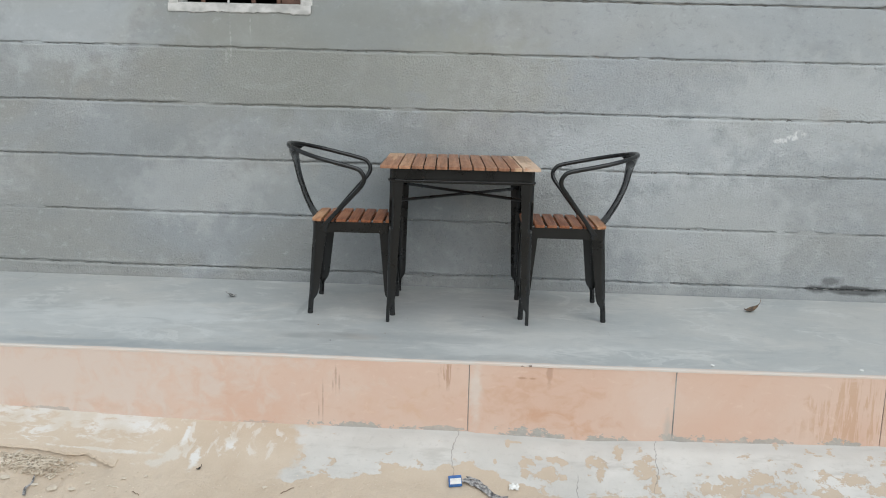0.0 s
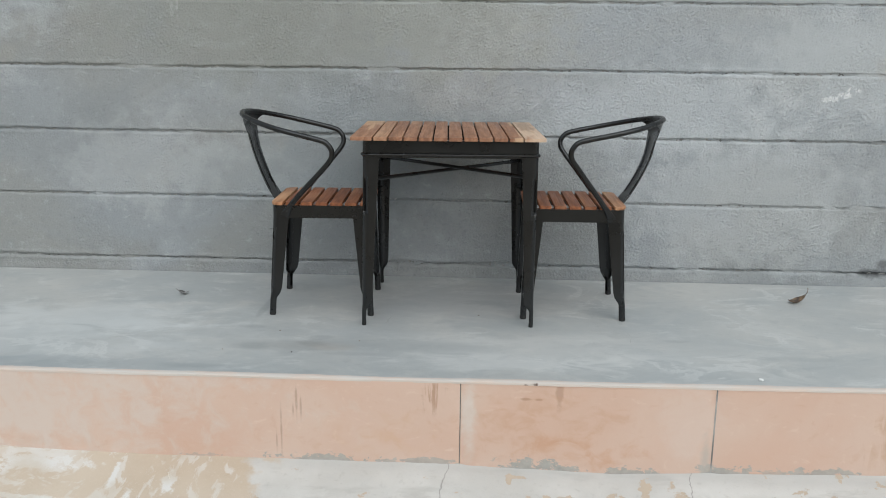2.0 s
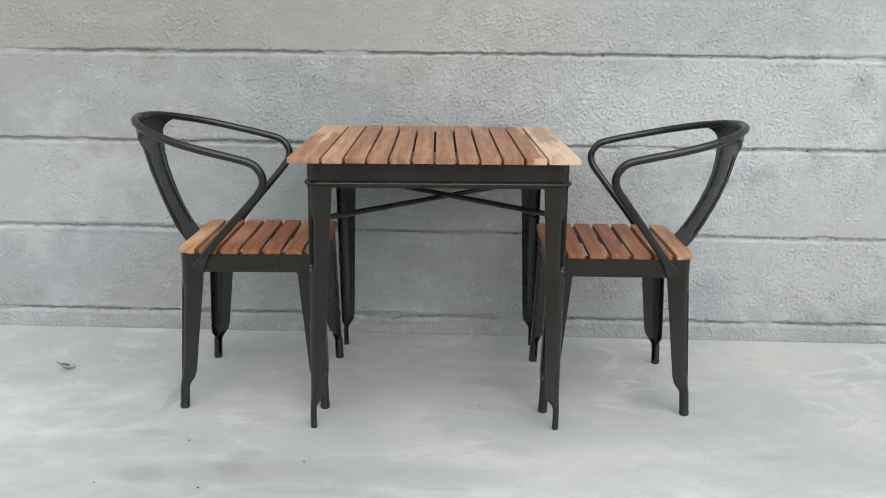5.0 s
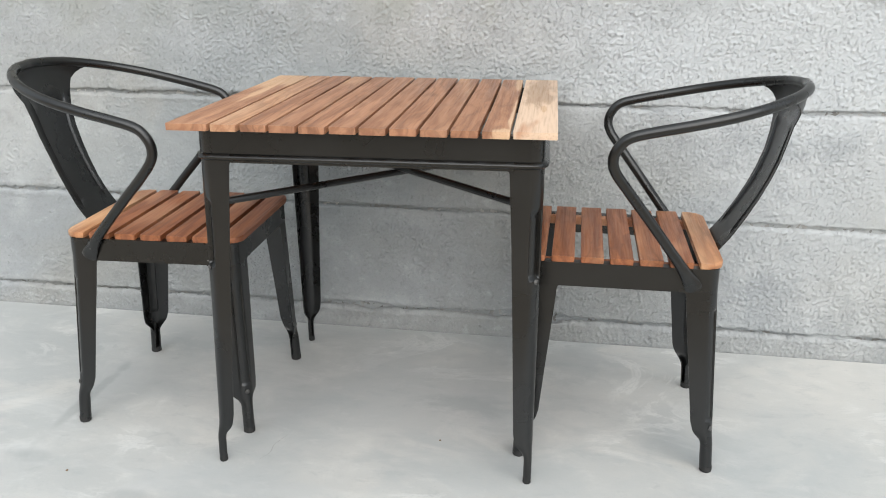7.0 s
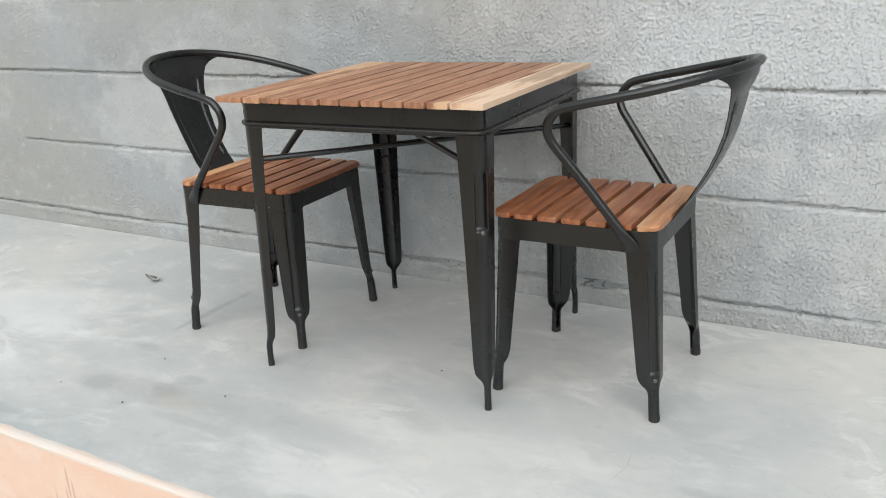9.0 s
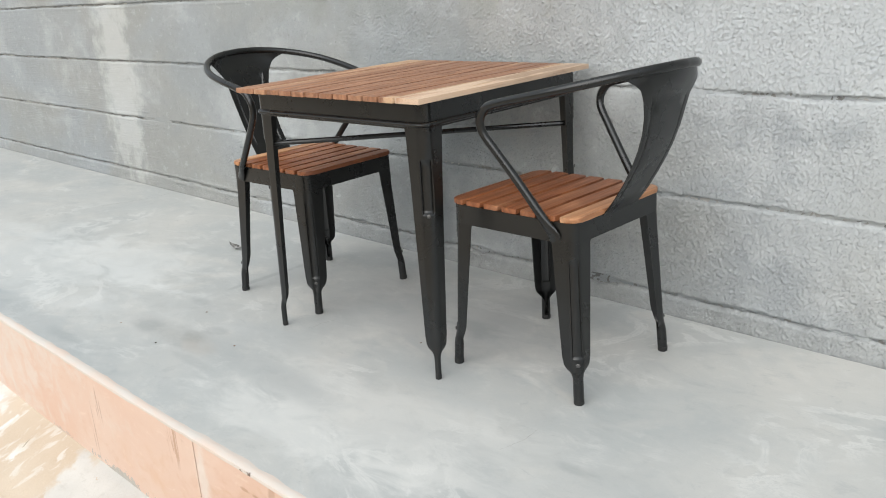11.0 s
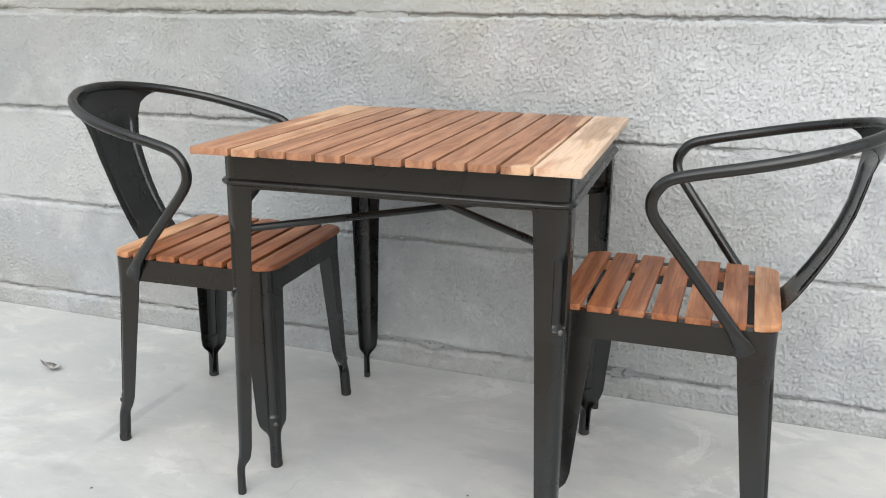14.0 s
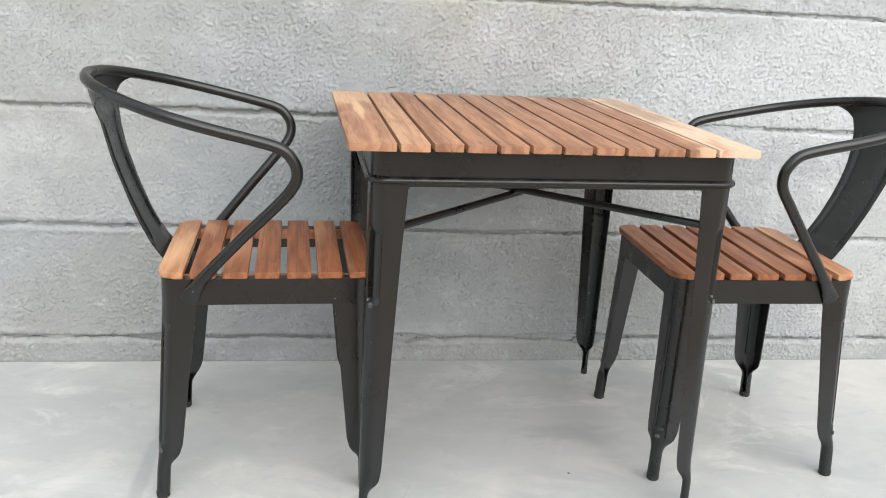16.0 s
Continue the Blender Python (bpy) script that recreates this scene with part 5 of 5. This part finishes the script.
DRY = make_plain("dry_brown_leaf", (0.035, 0.028, 0.024), (0.26, 0.17, 0.10), 34, 0.6)
GREYLEAF = make_plain("dusty_grey_leaf", (0.045, 0.043, 0.04), (0.40, 0.40, 0.39), 55, 0.55)
leaf("dry_leaf", "curled dry grey leaf lying on the cement floor", pose(-1.212, -0.415, 0.001, 0, 0, 205), 0.055, 0.8, GREYLEAF, False)
leaf("dry_leaf", "curled dry brown leaf with upturned stalk on the floor", pose(1.53, -0.325, 0.001, 0, 0, 8), 0.078, 0.8, DRY)

CHIP = make_plain("white_chip", (0.7, 0.7, 0.68), (0.8, 0.8, 0.78), 60, 0.6)
rnd = random.Random(11)


def crumb(name, label, x, y, z, size, mat, flat=0.4):
    bm = bmesh.new()
    bmesh.ops.create_icosphere(bm, subdivisions=1, radius=size)
    for v in bm.verts:
        v.co *= 0.7 + 0.5 * rnd.random()
        v.co.z = v.co.z * flat + size * flat * 0.8
    ob = new(name, finish(bm, name, mat, 0))
    ob.location = (x, y, z)
    ob.rotation_euler = (0, 0, rnd.uniform(0, 6))
    return tagged(ob, label, "debris")


crumb("plaster_chip", "small white chip of plaster on the floor", 1.088, -1.275, 0.0, 0.011, CHIP)
crumb("plaster_chip", "small white chip of plaster on the floor", 1.71, -1.26, 0.0, 0.010, CHIP)
crumb("grit", "tiny dark crumb of grit on the floor", -0.33, -0.98, 0.0, 0.004, DRY)
for x, y in ((0.12, -0.62), (-0.66, -0.88), (-0.82, -1.11), (-0.56, -1.12)):
    crumb("grit", "tiny dark crumb of grit on the floor", x, y, 0.0, 0.0035, DRY)


def on_ground(x, y):
    return max(ground_height(x, y), footing_height(x, y) if y > STEP + 0.004 - DEEP else -9)


BLUE = make_plain("blue_card", (0.03, 0.12, 0.36), (0.05, 0.17, 0.45), 60, 0.45)
packet = thing("packet", "crumpled small blue and white packet lying on the sand", "litter", pose(0.028, -1.645, on_ground(0.028, -1.645) + 0.001, 10, -6, 4))
part("body", box(-0.026, 0.026, -0.03, 0.03, 0, 0.014, 0.003), BLUE, packet)
part("label", box(-0.02, 0.024, -0.0305, 0.006, 0.0145, 0.016, 0.0006), CHIP, packet, "plain white label")
NET = make_plain("grey_plastic_strip", (0.05, 0.05, 0.055), (0.42, 0.41, 0.40), 70, 0.45)


def strip_place(i, j):
    t = i / 24
    x, y = 0.058 + 0.17 * t, -1.632 - 0.075 * t + 0.010 * math.sin(6 * t)
    w = (j / 6 - 0.5) * (0.050 - 0.022 * t)
    return x + w * 0.5, y + w, on_ground(x, y) + 0.006 + 0.010 * noise.noise((x * 55, y * 55 + j * 0.7, 0)) + 0.004 * noise.noise((x * 140, j * 2.0, 3))


tagged(new("plastic_strip", finish(sheet(25, 7, strip_place, 0.0008), "plastic_strip", NET, 0)), "crumpled grey plastic strip beside the packet", "litter")


def scrap_place(i, j):
    x, y = 0.240 + 0.038 * i / 7, -1.628 - 0.030 * j / 5
    x, y = x + 0.006 * noise.noise((i * 0.9, j * 1.1, 2)), y + 0.006 * noise.noise((i * 0.8, j * 0.9, 6))
    return x, y, on_ground(x, y) + 0.005 + 0.008 * noise.noise((i * 0.6, j * 0.7, 9))


tagged(new("paper_scrap", finish(sheet(8, 6, scrap_place, 0.0006), "paper_scrap", CHIP, 0)), "small crumpled pale paper scrap on the sand", "litter")

TWIG = make_plain("dry_twig", (0.10, 0.07, 0.045), (0.22, 0.16, 0.11), 60, 0.85)
PALE_TWIG = make_plain("bleached_twig", (0.60, 0.55, 0.46), (0.74, 0.70, 0.62), 60, 0.8)
for x, y, turn, size, mat in ((-0.62, -1.72, 40, 0.06, TWIG), (-1.20, -1.77, 150, 0.04, TWIG), (-0.917, -1.454, 118, 0.034, PALE_TWIG), (-1.30, -1.745, 165, 0.05, PALE_TWIG), (-1.62, -1.68, 130, 0.05, PALE_TWIG)):
    c, s = math.cos(radians(turn)), math.sin(radians(turn))
    pts = []
    for i in range(6):
        d = (i / 5 - 0.5) * size
        px, py = x + c * d, y + s * d + 0.003 * math.sin(i * 2.1)
        pts.append((px, py, on_ground(px, py) + 0.003))
    bm = bmesh.new()
    bridge(bm, rod(pts, 0.0016, 6))
    tagged(new("twig", finish(bm, "twig", mat)), "short bleached twig lying on the footing" if mat is PALE_TWIG else "thin dry twig lying on the sand", "twig", "twigs on the sand")

leaf("dry_leaf", "shrivelled black leaf lying on the sand", pose(-0.995, -1.636, on_ground(-0.995, -1.636), 0, 0, 30), 0.020, 0.9, make_plain("black_leaf", (0.02, 0.018, 0.016), (0.06, 0.05, 0.04), 40, 0.7))


def strap_place(i, j):
    y = -1.708 - 0.095 * i / 16
    x = -1.628 + 0.006 * math.sin(i * 0.45) + (j / 3 - 0.5) * (0.006 + 0.008 * i / 16)
    return x, y, on_ground(x, y) + 0.006 + 0.003 * math.sin(i * 0.8)


tagged(new("strap", finish(sheet(17, 4, strap_place, 0.001), "strap", NET)), "thin dark strap end lying on the sand", "litter")

FLAKE = make_plain("fallen_cement_flake", (0.50, 0.43, 0.34), (0.64, 0.58, 0.49), 30, 0.9)
for x, y, size in ((-1.449, -1.765, 0.020), (-1.523, -1.779, 0.024), (-1.60, -1.76, 0.015), (-1.40, -1.735, 0.012), (-1.73, -1.735, 0.022), (-1.36, -1.77, 0.010), (-1.18, -1.70, 0.009), (-1.26, -1.72, 0.012), (-0.70, -1.73, 0.012), (-1.48, -1.70, 0.011)):
    crumb("cement_flake", "flat pale flake of broken cement on the sand", x - 0.012, y + 0.017, on_ground(x - 0.012, y + 0.017), size, FLAKE, 0.22)

GRAVEL = make_plain("pale_gravel", (0.46, 0.39, 0.30), (0.68, 0.61, 0.51), 14, 0.9)
bm = bmesh.new()
for n in range(2300):
    if n < 1300:
        x = rnd.uniform(-2.3, -1.60) if n % 4 else rnd.gauss(-1.62, 0.06)
        y = crust_y(x) - 0.022 - 0.10 * rnd.random() ** 1.3
        size = rnd.uniform(0.006, 0.013)
        thin, lift = rnd.uniform(0.22, 0.45), 0.010 * rnd.random()
    else:
        x, y, size = rnd.uniform(-2.4, 2.2), rnd.gauss(-1.78, 0.09), rnd.uniform(0.0015, 0.005)
        thin, lift = rnd.uniform(0.5, 1), 0.0
        if x > 0.2 and y > -1.68 or y > -1.64:
            continue
    m = Matrix.Translation((x, y, on_ground(x, y) + size * 0.25 + lift)) @ Euler((rnd.uniform(-0.5, 0.5), rnd.uniform(-0.5, 0.5), rnd.uniform(0, 6))).to_matrix().to_4x4() @ Matrix.Diagonal((1, thin, rnd.uniform(0.25, 0.5), 1))
    corners = [bm.verts.new(m @ Vector(p)) for p in ((size, 0, 0), (0, size, 0), (-size, 0, 0), (0, -size, 0), (0, 0, size), (0, 0, -size))]
    for p, q in ((0, 1), (1, 2), (2, 3), (3, 0)):
        bm.faces.new((corners[p], corners[q], corners[4]))
        bm.faces.new((corners[q], corners[p], corners[5]))
tagged(new("gravel", finish(bm, "gravel", GRAVEL, 0)), "loose pale gravel and husks on the sand", "gravel", kind="stuff")
